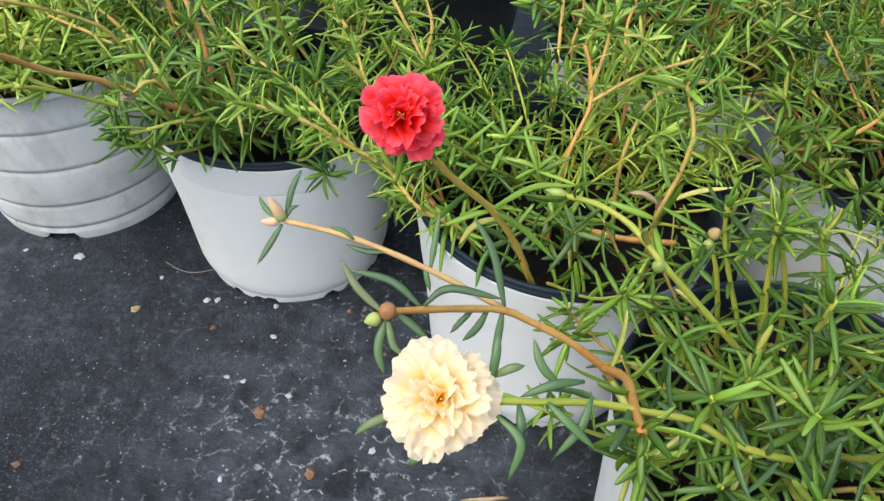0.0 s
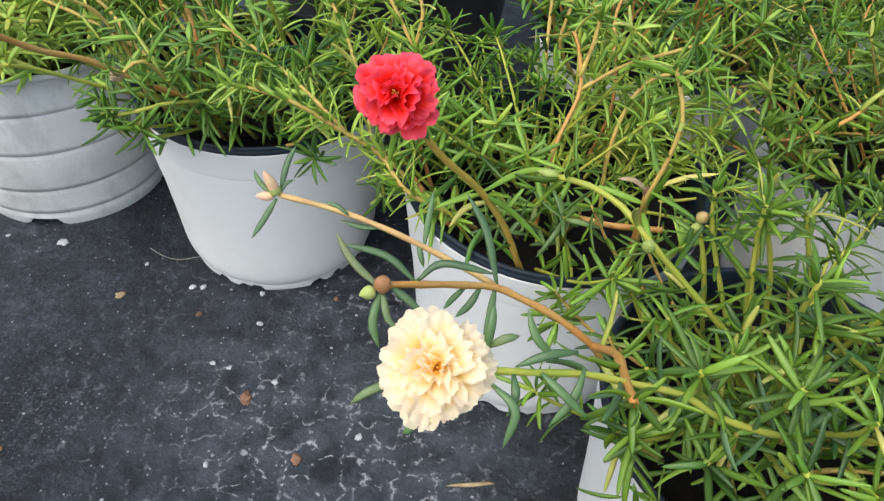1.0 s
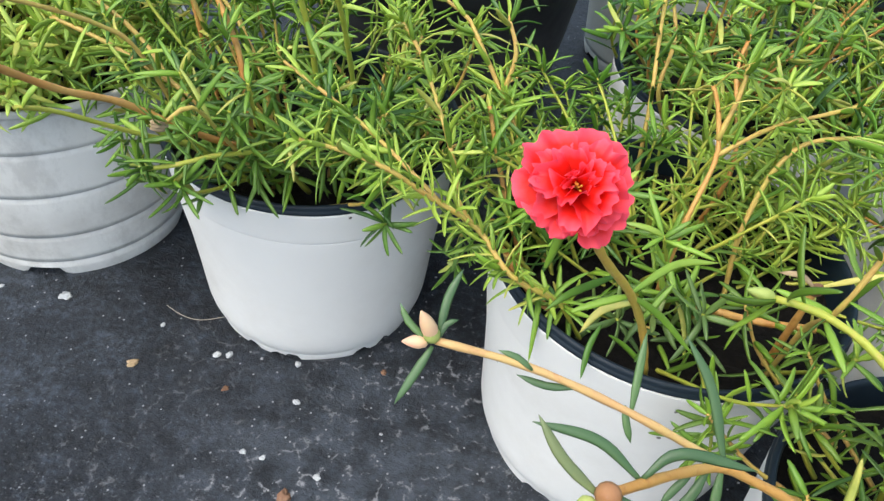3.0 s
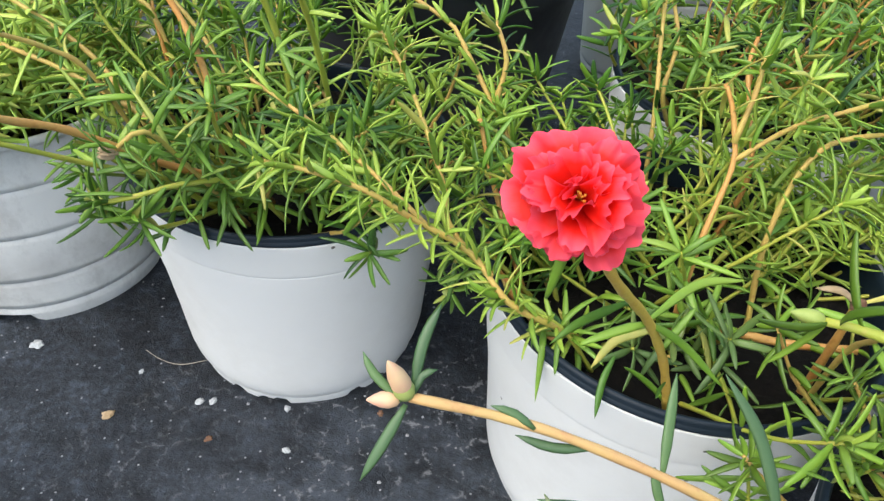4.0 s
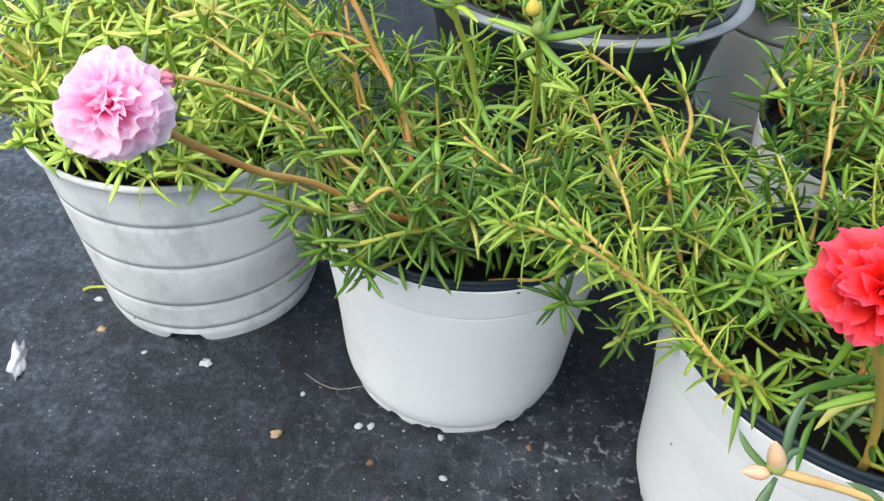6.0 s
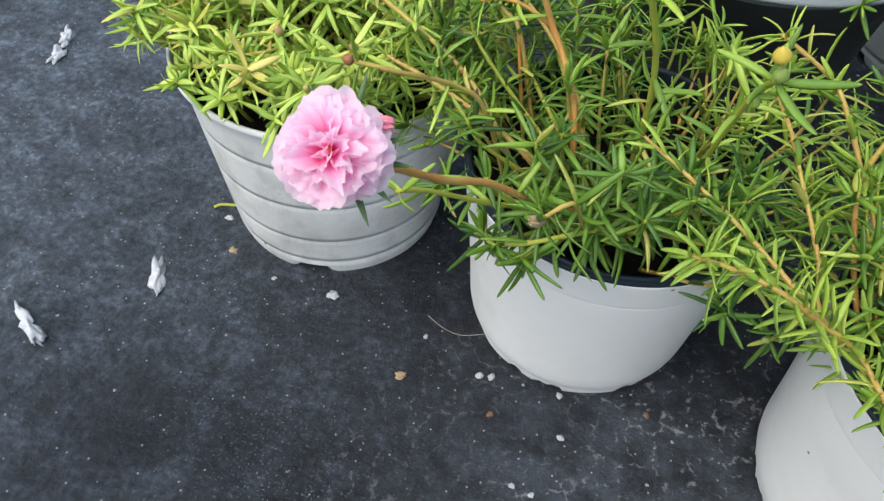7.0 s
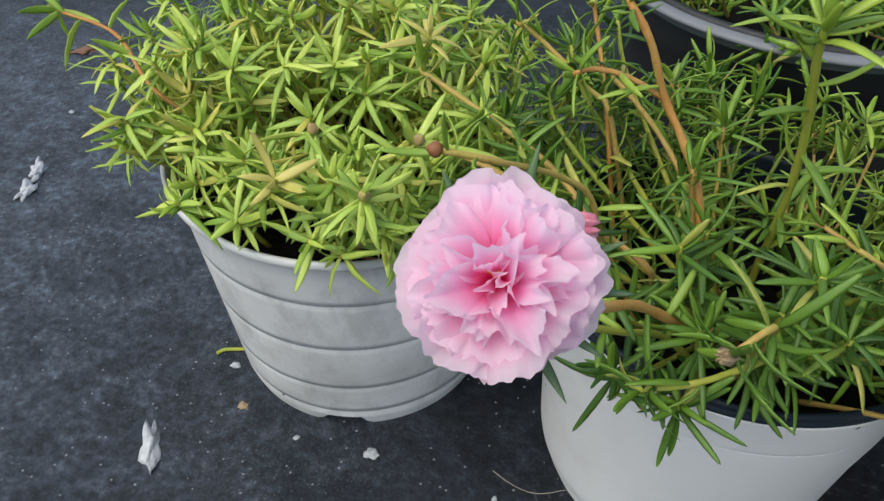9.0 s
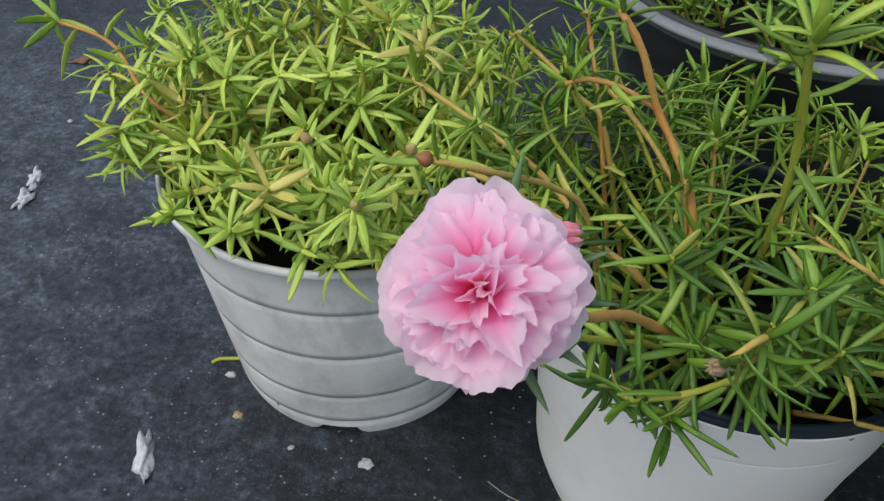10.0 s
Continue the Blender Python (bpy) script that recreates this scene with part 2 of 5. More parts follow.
GROUND = ground_material()
WHITE = plastic("white_pot_plastic", (0.715, 0.719, 0.702), (0.48, 0.46, 0.42), 0.38, 0.4)
CHALKY = plastic("weathered_white_plastic", (0.7, 0.705, 0.68), (0.27, 0.265, 0.25), 0.5, 1.0, 16.0, 0.32)
# Grey-white pot plastic, its shade put into a darker grey.
SHADEPOT = plastic("shaded_grey_white_plastic", (0.36, 0.385, 0.36), (0.26, 0.275, 0.255), 0.5, 0.6)
NAVY = plastic("dark_navy_plastic", (0.009, 0.017, 0.026), (0.02, 0.027, 0.034), 0.34, 0.5, gloss=0.25)
BLACK = plastic("black_plastic", (0.03, 0.031, 0.033), (0.055, 0.056, 0.057), 0.45, 0.7)
GREYRIM = plastic("grey_rim_plastic", (0.2, 0.215, 0.23), (0.13, 0.14, 0.15), 0.45, 0.6)
SOIL = soil_material()
LEAF = leaf_material("moss_rose_leaf", (0.065, 0.165, 0.022), (0.215, 0.37, 0.04), (0.46, 0.6, 0.085), 0.2)
DEEP = leaf_material("deep_green_moss_rose_leaf", (0.016, 0.062, 0.011), (0.085, 0.212, 0.02), (0.27, 0.445, 0.045), 0.18)
# Darker copy of the leaf green for the shaded left front of a plant.
SHADYLEAF = leaf_material("shaded_side_moss_rose_leaf", (0.017, 0.057, 0.009), (0.062, 0.16, 0.016), (0.19, 0.34, 0.037), 0.16, pale_share=0.04)
# Leaf green darkened for plants that get less light.
DIMLEAF = leaf_material("shade_toned_moss_rose_leaf", (0.017, 0.05, 0.006), (0.064, 0.145, 0.01), (0.21, 0.34, 0.028), 0.15, pale_share=0.04)
LIME = leaf_material("lime_moss_rose_leaf", (0.22, 0.42, 0.06), (0.45, 0.64, 0.1), (0.7, 0.81, 0.18), 0.26, pale=(0.72, 0.65, 0.14), pale_share=0.08)
OLIVE = leaf_material("olive_moss_rose_leaf", (0.07, 0.13, 0.035), (0.11, 0.19, 0.05), (0.16, 0.26, 0.06), 0.2, (0.3, 0.3, 0.1))
BLUISH = leaf_material("blue_green_moss_rose_leaf", (0.045, 0.1, 0.04), (0.075, 0.15, 0.055), (0.1, 0.19, 0.06), 0.15, (0.16, 0.2, 0.08))
TENDER = leaf_material("young_moss_rose_leaf", (0.16, 0.32, 0.03), (0.29, 0.47, 0.055), (0.46, 0.62, 0.1), 0.25)
TENDERLIME = leaf_material("young_lime_leaf", (0.32, 0.53, 0.065), (0.48, 0.66, 0.1), (0.64, 0.75, 0.13), 0.25)
FADED = leaf_material("faded_moss_rose_leaf", (0.62, 0.6, 0.14), (0.72, 0.65, 0.18), (0.78, 0.7, 0.2), 0.25)
TAN = stem_material("tan_stem", (0.5, 0.32, 0.095), (0.44, 0.36, 0.08), (0.38, 0.19, 0.06))
GOLD = stem_material("golden_stem", (0.54, 0.35, 0.065), (0.5, 0.4, 0.07), (0.4, 0.22, 0.06))
ORANGE = stem_material("orange_brown_stem", (0.47, 0.215, 0.055), (0.51, 0.3, 0.085), (0.35, 0.14, 0.035))
ROSY = stem_material("rosy_tan_stem", (0.56, 0.34, 0.15), (0.52, 0.37, 0.14), (0.45, 0.22, 0.1))
# Green inner stems, toned darker for the shade inside the plant.
DIMSTEM = stem_material("dim_green_stem", (0.13, 0.2, 0.03), (0.2, 0.24, 0.04), (0.22, 0.16, 0.05))
GREENSTEM = stem_material("yellow_green_stem", (0.4, 0.4, 0.06), (0.3, 0.37, 0.05), (0.44, 0.34, 0.09))
RED = petal_material("coral_red_petal", (0.62, 0.006, 0.004), (0.87, 0.016, 0.01), (0.95, 0.1, 0.16), 0.34, (0.35, 0.72, 1.0))
PINK = petal_material("soft_pink_petal", (0.95, 0.07, 0.36), (0.99, 0.45, 0.72), (0.99, 0.83, 0.92), 0.6, (0.28, 0.57, 0.92))
CREAM = petal_material("cream_yellow_petal", (0.98, 0.58, 0.03), (0.98, 0.76, 0.3), (0.97, 0.86, 0.66), 0.5, (0.25, 0.55, 0.85))
STAMEN = plain("orange_stamen", (0.8, 0.34, 0.03), (0.88, 0.55, 0.1))
BUDPINK = plain("peach_bud", (0.7, 0.32, 0.25), (0.68, 0.48, 0.27), 0.5, 90.0, 0.0004)
BUDGREEN = plain("green_bud", (0.24, 0.33, 0.07), (0.38, 0.43, 0.13), 0.5, 90.0, 0.0004)
BUDROSE = plain("pink_flushed_bud", (0.34, 0.33, 0.09), (0.55, 0.3, 0.17), 0.5, 120.0, 0.0004)
BUDGOLD = plain("golden_bud", (0.5, 0.38, 0.05), (0.6, 0.47, 0.09), 0.5, 90.0, 0.0004)
BUDBROWN = plain("brown_seed_bud", (0.25, 0.1, 0.04), (0.36, 0.18, 0.08), 0.45, 120.0, 0.0004)
DRYPINK = plain("withered_pink_petal", (0.7, 0.14, 0.24), (0.8, 0.45, 0.42), 0.7, 300.0)
DRY = plain("dry_tan_leaf", (0.28, 0.2, 0.11), (0.42, 0.32, 0.19), 0.75)
RUST = plain("rust_brown_crumb", (0.14, 0.075, 0.045), (0.25, 0.14, 0.085), 0.85)
CHALK = plain("white_scrap", (0.42, 0.44, 0.46), (0.62, 0.63, 0.645), 0.85, 260.0, 0.002)
CHIP = plain("pale_chip", (0.3, 0.32, 0.33), (0.48, 0.5, 0.51), 0.9, 400.0)
GRIT = plain("pale_grit", (0.22, 0.225, 0.235), (0.42, 0.43, 0.44), 0.9)
FIBRE = plain("pale_fibre", (0.3, 0.27, 0.22), (0.4, 0.36, 0.3), 0.8)


# ---- building helpers ----
def mesh_from(name, verts, faces, material, smooth=True):
    me = bpy.data.meshes.new(name)
    me.from_pydata([tuple(v) for v in verts], [], faces)
    me.materials.append(material)
    if smooth:
        me.polygons.foreach_set("use_smooth", [True] * len(me.polygons))
    me.update()
    return me


def part(name, me, parent, label=""):
    ob = new(name, me)
    ob.parent = parent
    return tagged(ob, label) if label else ob


def thing(name, at, label, category, group=""):
    ob = new(name)
    ob.location = at
    ob.empty_display_size = 0.02
    return tagged(ob, label, category, group)


def lathe(rings, sides, close_bottom=False):
    """rings: (radius, z) or a function of the angle that gives them. Returns verts and faces."""
    verts, faces = [], []
    for ring in rings:
        for k in range(sides):
            a = 2 * math.pi * k / sides
            r, z = ring(a) if callable(ring) else ring
            verts.append((r * math.cos(a), r * math.sin(a), z))
    for i in range(len(rings) - 1):
        for k in range(sides):
            q = (k + 1) % sides
            faces.append((i * sides + k, i * sides + q, (i + 1) * sides + q, (i + 1) * sides + k))
    if close_bottom:
        faces.append(tuple(range((len(rings) - 1) * sides, len(rings) * sides)))
    return verts, faces


def curve_points(points, step=0.004):
    """Smooth points through the given ones."""
    p = [np.array(v, float) for v in points]
    p = [2 * p[0] - p[1], *p, 2 * p[-1] - p[-2]]
    out = []
    for a, b, c, d in zip(p, p[1:], p[2:], p[3:]):
        n = max(2, int(np.linalg.norm(c - b) / step))
        for k in range(n):
            t = k / n
            out.append(0.5 * (2 * b + (c - a) * t + (2 * a - 5 * b + 4 * c - d) * t * t + (3 * b - a - 3 * c + d) * t**3))
    out.append(p[-2])
    return np.array(out)


def tube(points, radii, sides=7):
    pts = np.asarray(points, float)
    tang = np.gradient(pts, axis=0)
    tang /= np.linalg.norm(tang, axis=1)[:, None] + 1e-9
    side = np.cross(tang[0], (0.31, 0.2, 0.93))
    verts, faces = [], []
    for i, (p, t) in enumerate(zip(pts, tang)):
        side = side - t * side.dot(t)
        side /= np.linalg.norm(side) + 1e-9
        other = np.cross(t, side)
        for k in range(sides):
            a = 2 * math.pi * k / sides
            verts.append(p + radii[i] * (math.cos(a) * side + math.sin(a) * other))
    for i in range(len(pts) - 1):
        for k in range(sides):
            q = (k + 1) % sides
            faces.append((i * sides + k, i * sides + q, (i + 1) * sides + q, (i + 1) * sides + k))
    last = (len(pts) - 1) * sides
    faces += [tuple(range(sides))[::-1], tuple(range(last, last + sides))]
    return verts, faces


def leaf_template(bend, twist, rows, thick):
    """A fleshy needle leaf, one long along x, as verts and faces."""
    verts = [(0, 0, 0)]
    for u, w in rows:
        for k in range(6):
            a = 2 * math.pi * k / 6 + twist * u
            verts.append((u, 0.5 * w * math.cos(a), thick * w * math.sin(a)))
    verts.append((1.0, 0, 0))
    faces = [(0, 1 + (k + 1) % 6, 1 + k) for k in range(6)]
    for i in range(len(rows) - 1):
        for k in range(6):
            q = (k + 1) % 6
            faces.append((1 + 6 * i + k, 1 + 6 * i + q, 7 + 6 * i + q, 7 + 6 * i + k))
    tip, o = len(verts) - 1, 1 + 6 * (len(rows) - 1)
    faces += [(o + k, o + (k + 1) % 6, tip) for k in range(6)]
    return np.array(verts, float), faces, bend


SLIM = ((0.02, 0.42), (0.12, 0.72), (0.3, 1.06), (0.5, 1.1), (0.7, 0.98), (0.85, 0.78), (0.95, 0.5))
BLUNT = ((0.02, 0.5), (0.15, 0.8), (0.45, 1.0), (0.75, 0.82), (0.92, 0.4))
BENDS = ((0.12, 0.0), (-0.3, 0.4), (0.5, -0.3), (-0.45, 0.3), (0.36, 0.5), (0.25, -0.5), (0.68, 0.4))
LEAVES = [leaf_template(b, t, SLIM, 0.2) for b, t in BENDS] + [leaf_template(b, t, BLUNT, 0.1) for b, t in BENDS]
BROAD = ("lime_moss_rose_leaf", "faded_moss_rose_leaf")


def leaf_kind(rng, material):
    return int(rng.integers(0, len(BENDS))) + (len(BENDS) if material.name in BROAD else 0)


LEAF_MESHES = {}
YOUNG = {LEAF.name: TENDER, DEEP.name: LEAF, DIMLEAF.name: DEEP, SHADYLEAF.name: DEEP, LIME.name: TENDERLIME}


def leaf_mesh(kind, material):
    if (kind, material.name) not in LEAF_MESHES:
        v, f, b = LEAVES[kind]
        w = v * np.array([1, 0.14, 0.14])
        w[:, 2] -= b * w[:, 0] ** 2
        w[:, 1] += 0.11 * math.sin(7 * kind) * w[:, 0] ** 2
        LEAF_MESHES[kind, material.name] = mesh_from("leaf", w, f, material)
    return LEAF_MESHES[kind, material.name]


def leaf_frame(at, way, up, length, width):
    x = np.array(way, float)
    x /= np.linalg.norm(x)
    y = np.cross(up, x)
    y /= np.linalg.norm(y) + 1e-9
    z = np.cross(x, y)
    return np.array(at, float), np.stack([x, y, z], 1), length, width


def whorls(pts, rng, start, gap, length, width, tip=9, spread=62.0):
    """Leaf frames along a stem, close together at its tip."""
    pts = np.asarray(pts)
    seg = np.linalg.norm(np.diff(pts, axis=0), axis=1)
    s = np.r_[0, np.cumsum(seg)]
    out, at, turn = [], start * s[-1], rng.uniform(0, 6.28)
    spots = []
    while at < s[-1]:
        spots.append((at, spread + rng.uniform(-24, 20), 1.0))
        at += gap * rng.uniform(0.6, 1.5)
    for k in range(tip):
        spots.append((s[-1] * (1 - 0.012 * (tip - k) / tip) - 0.0004 * (tip - k), 84 - 60 * (k / tip) ** 1.3 + rng.uniform(-14, 14), 1.0 - 0.5 * (k / tip) ** 2))
    for at, lean, size in spots:
        i = int(np.clip(np.searchsorted(s, at), 1, len(pts) - 1))
        f = (at - s[i - 1]) / max(seg[i - 1], 1e-9)
        p, t = pts[i - 1] + f * (pts[i] - pts[i - 1]), (pts[i] - pts[i - 1]) / max(seg[i - 1], 1e-9)
        a = np.cross(t, (0.3, 0.5, 0.81))
        a /= np.linalg.norm(a)
        b = np.cross(t, a)
        turn += 2.39996 + rng.uniform(-0.4, 0.4)
        out_way = math.cos(turn) * a + math.sin(turn) * b
        lean = radians(lean)
        way = math.cos(lean) * t + math.sin(lean) * out_way + np.array([0, 0, rng.uniform(-0.1, 0.12)])
        up = t - way * t.dot(way) + rng.normal(0, 0.32, 3)
        out.append((*leaf_frame(p, way, up, length * size * rng.uniform(0.62, 1.25), width * rng.uniform(0.8, 1.2)), size < 0.74))
    return out


def leaves_joined(frames, rng, material, origin):
    verts, faces, base, tender = [], [], 0, []
    for at, turn, length, width, young in frames:
        v, f, b = LEAVES[leaf_kind(rng, material)]
        w = v * np.array([length, width, width])
        w[:, 2] -= b * length * v[:, 0] ** 2
        w[:, 1] += 0.11 * rng.uniform(-1, 1) * length * v[:, 0] ** 2
        verts.append(w @ turn.T + (at - origin))
        faces += [tuple(k + base for k in q) for q in f]
        base += len(v)
        tender += [int(young)] * len(f)
    me = mesh_from("leaves", np.concatenate(verts), faces, material)
    me.materials.append(YOUNG.get(material.name, material))
    me.polygons.foreach_set("material_index", tender)
    return me


def leaf_objects(frames, rng, material, parent, origin, name="leaf", label=""):
    for at, turn, length, width, young in frames:
        tint = YOUNG.get(material.name, material) if young else material
        ob = part(name, leaf_mesh(leaf_kind(rng, material), tint), parent, label)
        m = Matrix.Identity(4)
        s = (length, width / 0.14, width / 0.14)
        for r in range(3):
            for c in range(3):
                m[r][c] = float(turn[r, c]) * s[c]
            m[r][3] = float(at[r] - origin[r])
        ob.matrix_basis = m


def stem_mesh(pts, thick, thin, material, origin, sides=7):
    n = len(pts)
    r = [thick + (thin - thick) * (k / (n - 1)) ** 0.8 for k in range(n)]
    r = [v * (1 + 0.10 * math.sin(k * 1.9)) for k, v in enumerate(r)]
    v, f = tube(np.asarray(pts) - origin, r, sides)
    return mesh_from("stem", v, f, material)


# ---- ground ----
bm = bmesh.new()
for x, y in ((-60, -60), (60, -60), (60, 60), (-60, 60)):
    bm.verts.new((x, y, 0))
bm.faces.new(bm.verts)
me = bpy.data.meshes.new("ground")
bm.to_mesh(me)
bm.free()
me.materials.append(GROUND)
tagged(new("ground", me), "dark worn concrete ground with pale cracks and grit", "ground", kind="structure")


# ---- pots ----
def soil_mesh(radius, z, seed):
    """Crumbly soil: a disc with clods of several sizes."""
    off = Vector((seed * 3.7, seed * 1.3, 0))
    rings, n = 26, 84
    verts, faces = [(0, 0, z)], []
    for i in range(1, rings + 1):
        for k in range(n):
            a, r = 2 * math.pi * k / n, radius * i / rings
            p = Vector((r * math.cos(a), r * math.sin(a), 0))
            h = 0.0035 * noise.noise(p * 45 + off) + 0.003 * abs(noise.noise(p * 120 + off)) + 0.0018 * noise.noise(p * 260 + off)
            verts.append((p.x, p.y, z + (h if i < rings else 0)))
    faces += [(0, 1 + k, 1 + (k + 1) % n) for k in range(n)]
    for i in range(rings - 1):
        for k in range(n):
            q = (k + 1) % n
            faces.append((1 + i * n + k, 1 + (i + 1) * n + k, 1 + (i + 1) * n + q, 1 + i * n + q))
    return mesh_from("soil", verts, faces, SOIL)


def lipped_pot(name, at, label, turn=0.0, seed=1):
    """White nursery pot with a rolled dark rim, a shallow line below it and a ragged foot."""
    pot = thing(name, at, label, "pot", "nursery pots")
    pot.rotation_euler[2] = turn
    rng = np.random.default_rng(seed)
    torn = [(rng.uniform(0, 2 * math.pi), rng.uniform(0.03, 0.085), rng.uniform(0.0022, 0.0046)) for k in range(30)]

    def edge(a):
        z = 0.0
        for at, half, deep in torn:
            gap = abs((a - at + math.pi) % (2 * math.pi) - math.pi)
            z = max(z, deep * max(0.0, 1 - (gap / half) ** 2) ** 0.5)
        return z

    def foot(a):
        return 0.0592 + 0.0003 * math.sin(9 * a), edge(a)

    def skirt(a):
        return 0.0600, min(0.0052, max(0.0028, edge(a) + 0.0005))

    def faint(a):
        return 0.0722 - 0.0006 * max(0.0, math.sin(a + 2.4)), 0.1012

    outer = [foot, skirt, (0.0601, 0.0054), (0.0601, 0.0059), (0.0606, 0.0064), (0.0618, 0.0085), (0.0631, 0.0125), (0.0640, 0.0175), (0.0647, 0.026), (0.0659, 0.042), (0.0681, 0.066), (0.0705, 0.084), (0.0719, 0.0982), (0.07205, 0.1002), (0.0721, 0.1008), faint, (0.07230, 0.1016), (0.0724, 0.1022), (0.0725, 0.1030), (0.0727, 0.1045), (0.0731, 0.109), (0.0738, 0.1145), (0.0743, 0.1187), (0.0743, 0.1193), (0.0741, 0.1196)]
    inner = [(0.0732, 0.1196), (0.0718, 0.112), (0.0697, 0.1), (0.0655, 0.06), (0.0585, 0.012), (0.055, 0.010)]
    v, f = lathe(outer + inner, 168, True)
    part("body", mesh_from("pot_body", v, f, WHITE), pot)
    rim = [(0.0712, 0.109), (0.0730, 0.1191), (0.0740, 0.1198), (0.0746, 0.1206), (0.0746, 0.1215), (0.0740, 0.1221), (0.0738, 0.1226), (0.0738, 0.1235), (0.0733, 0.1244), (0.0724, 0.1246), (0.0715, 0.1239), (0.0708, 0.122), (0.0702, 0.115), (0.0693, 0.102)]
    v, f = lathe(rim, 96)
    part("rim", mesh_from("pot_rim", v, f, NAVY), pot, "rolled dark navy plastic rim")
    part("soil", soil_mesh(0.0697, 0.1085, seed), pot, "dark crumbly potting soil")
    return pot


def grooved_pot(name, at, label, material, turn=0.0, seed=1, size=1.0, grooves=(0.0115, 0.032, 0.063, 0.0935)):
    """Weathered pot with ring grooves and notches in its foot."""
    pot = thing(name, at, label, "pot", "nursery pots")
    pot.rotation_euler[2] = turn

    def radius(z):
        return 0.0660 + (0.0785 - 0.0660) * (z / 0.116)

    def low(a):
        z = 0.0
        for k in range(4):
            gap = abs((a - k * math.pi / 2 + math.pi) % (2 * math.pi) - math.pi)
            z = max(z, 0.006 * max(0.0, min(1.0, (0.18 - gap) / 0.05)))
        return radius(0) - 0.001, z

    outer = [low, (radius(0.007), 0.0068)]
    for g in grooves:
        outer += [(radius(g - 0.0045), g - 0.0045), (radius(g) - 0.0003, g - 0.0016), (radius(g) - 0.0008, g - 0.0001), (radius(g) - 0.0007, g + 0.0003), (radius(g + 0.0007), g + 0.0005), (radius(g + 0.004), g + 0.004)]
    outer += [(radius(0.109), 0.109), (0.0787, 0.1172), (0.0800, 0.1196), (0.0818, 0.1200), (0.0828, 0.1214), (0.0828, 0.1234), (0.0820, 0.1245), (0.0808, 0.1242), (0.0798, 0.1213), (0.0762, 0.109), (0.0702, 0.06), (0.0635, 0.01), (0.058, 0.009)]
    v, f = lathe(outer, 112, True)

    def tilt(p):
        x, y, zz = p
        k = max(0.0, min(1.0, zz / 0.02)) * max(0.0, min(1.0, (0.112 - zz) / 0.02))
        return (x * size, y * size, (zz + k * 0.0016 * math.sin(math.atan2(y, x) + 0.6)) * size)

    part("body", mesh_from("pot_body", [tilt(p) for p in v], f, material), pot)
    part("soil", soil_mesh(0.0752 * size, 0.107 * size, seed), pot, "dark crumbly potting soil")
    return pot


P1, P2, P3, P4 = (-0.2510, 0.6180), (-0.0850, 0.5809), (0.0855, 0.5165), (0.1800, 0.3940)
P5, P6, P7 = (0.2787, 0.5830), (0.1456, 0.6873), (0.2661, 0.7891)
PB, PG = (-0.043, 0.796), (0.150, 0.935)
grooved_pot("flower_pot", (*P1, 0), "weathered grey-white grooved plastic pot on dark concrete", CHALKY, -1.43, 3)
white_pot = lipped_pot("flower_pot", (*P2, 0), "white plastic pot with dark navy rim and ragged foot", 0.3, 5)
for n_pot, (spot, turn) in enumerate(((P3, 1.7), (P4, 2.9), (P5, 4.1), (P6, 0.9), (P7, 5.0))):
    copy_thing(white_pot, pose(*spot, 0, 0, 0, math.degrees(turn)) @ Matrix.Scale(1.04 if spot == P3 else 1.0, 4))
grooved_pot("flower_pot", (*PG, 0), "grey-white grooved plastic pot behind the white pots, shade in its colour", SHADEPOT, 0.4, 8, grooves=(0.0115, 0.0935))


def black_pot(at):
    pot = thing("large_pot", at, "large black plastic pot with a pale grey rim", "pot", "nursery pots")
    outer = [(0.080, 0.0), (0.0815, 0.004), (0.0815, 0.012), (0.086, 0.04), (0.093, 0.09), (0.0985, 0.13), (0.1, 0.131), (0.1035, 0.153), (0.1045, 0.158), (0.1005, 0.158), (0.095, 0.12), (0.08, 0.01), (0.07, 0.009)]
    v, f = lathe(outer, 96, True)
    part("body", mesh_from("pot_body", v, f, BLACK), pot)
    v, f = lathe([(0.1, 0.153), (0.1062, 0.154), (0.1135, 0.155), (0.1142, 0.1563), (0.1135, 0.1575), (0.109, 0.1582), (0.1075, 0.158), (0.1055, 0.1565), (0.104, 0.148)], 96)
    part("rim", mesh_from("pot_rim", v, f, GREYRIM), pot, "broad pale grey rim")
    part("soil", soil_mesh(0.0995, 0.146, 11), pot, "dark crumbly potting soil")
    return pot


black_pot((*PB, 0))


# ---- plants ----
def grow(rng, base, azimuth, rise, length, lift=0.25, droop=0.0):
    """Points of a stem that leans out and turns up, or hangs, towards its tip."""
    p = np.array(base, float)
    d = np.array([math.cos(azimuth) * math.cos(rise), math.sin(azimuth) * math.cos(rise), math.sin(rise)])
    n = max(6, int(length / 0.006))
    step, out, drift = length / n, [p.copy()], rng.normal(0, 0.10, 3)
    for k in range(n):
        u = k / n
        d = d + drift * 0.45 + rng.normal(0, 0.035, 3) + np.array([0, 0, (lift if u > 0.4 else -droop) * 0.28])
        d /= np.linalg.norm(d)
        p = p + d * step
        out.append(p.copy())
    return np.array(out)


def pierces(leaf, origin, radius):
    """Whether a leaf would grow through the wall of its pot."""
    base, tip = leaf[0] - origin, leaf[0] + leaf[1][:, 0] * leaf[2] - origin
    low = min(base[2], tip[2]) < 0.014
    return low and math.hypot(tip[0], tip[1]) > radius + 0.004 and math.hypot(base[0], base[1]) < radius + 0.018


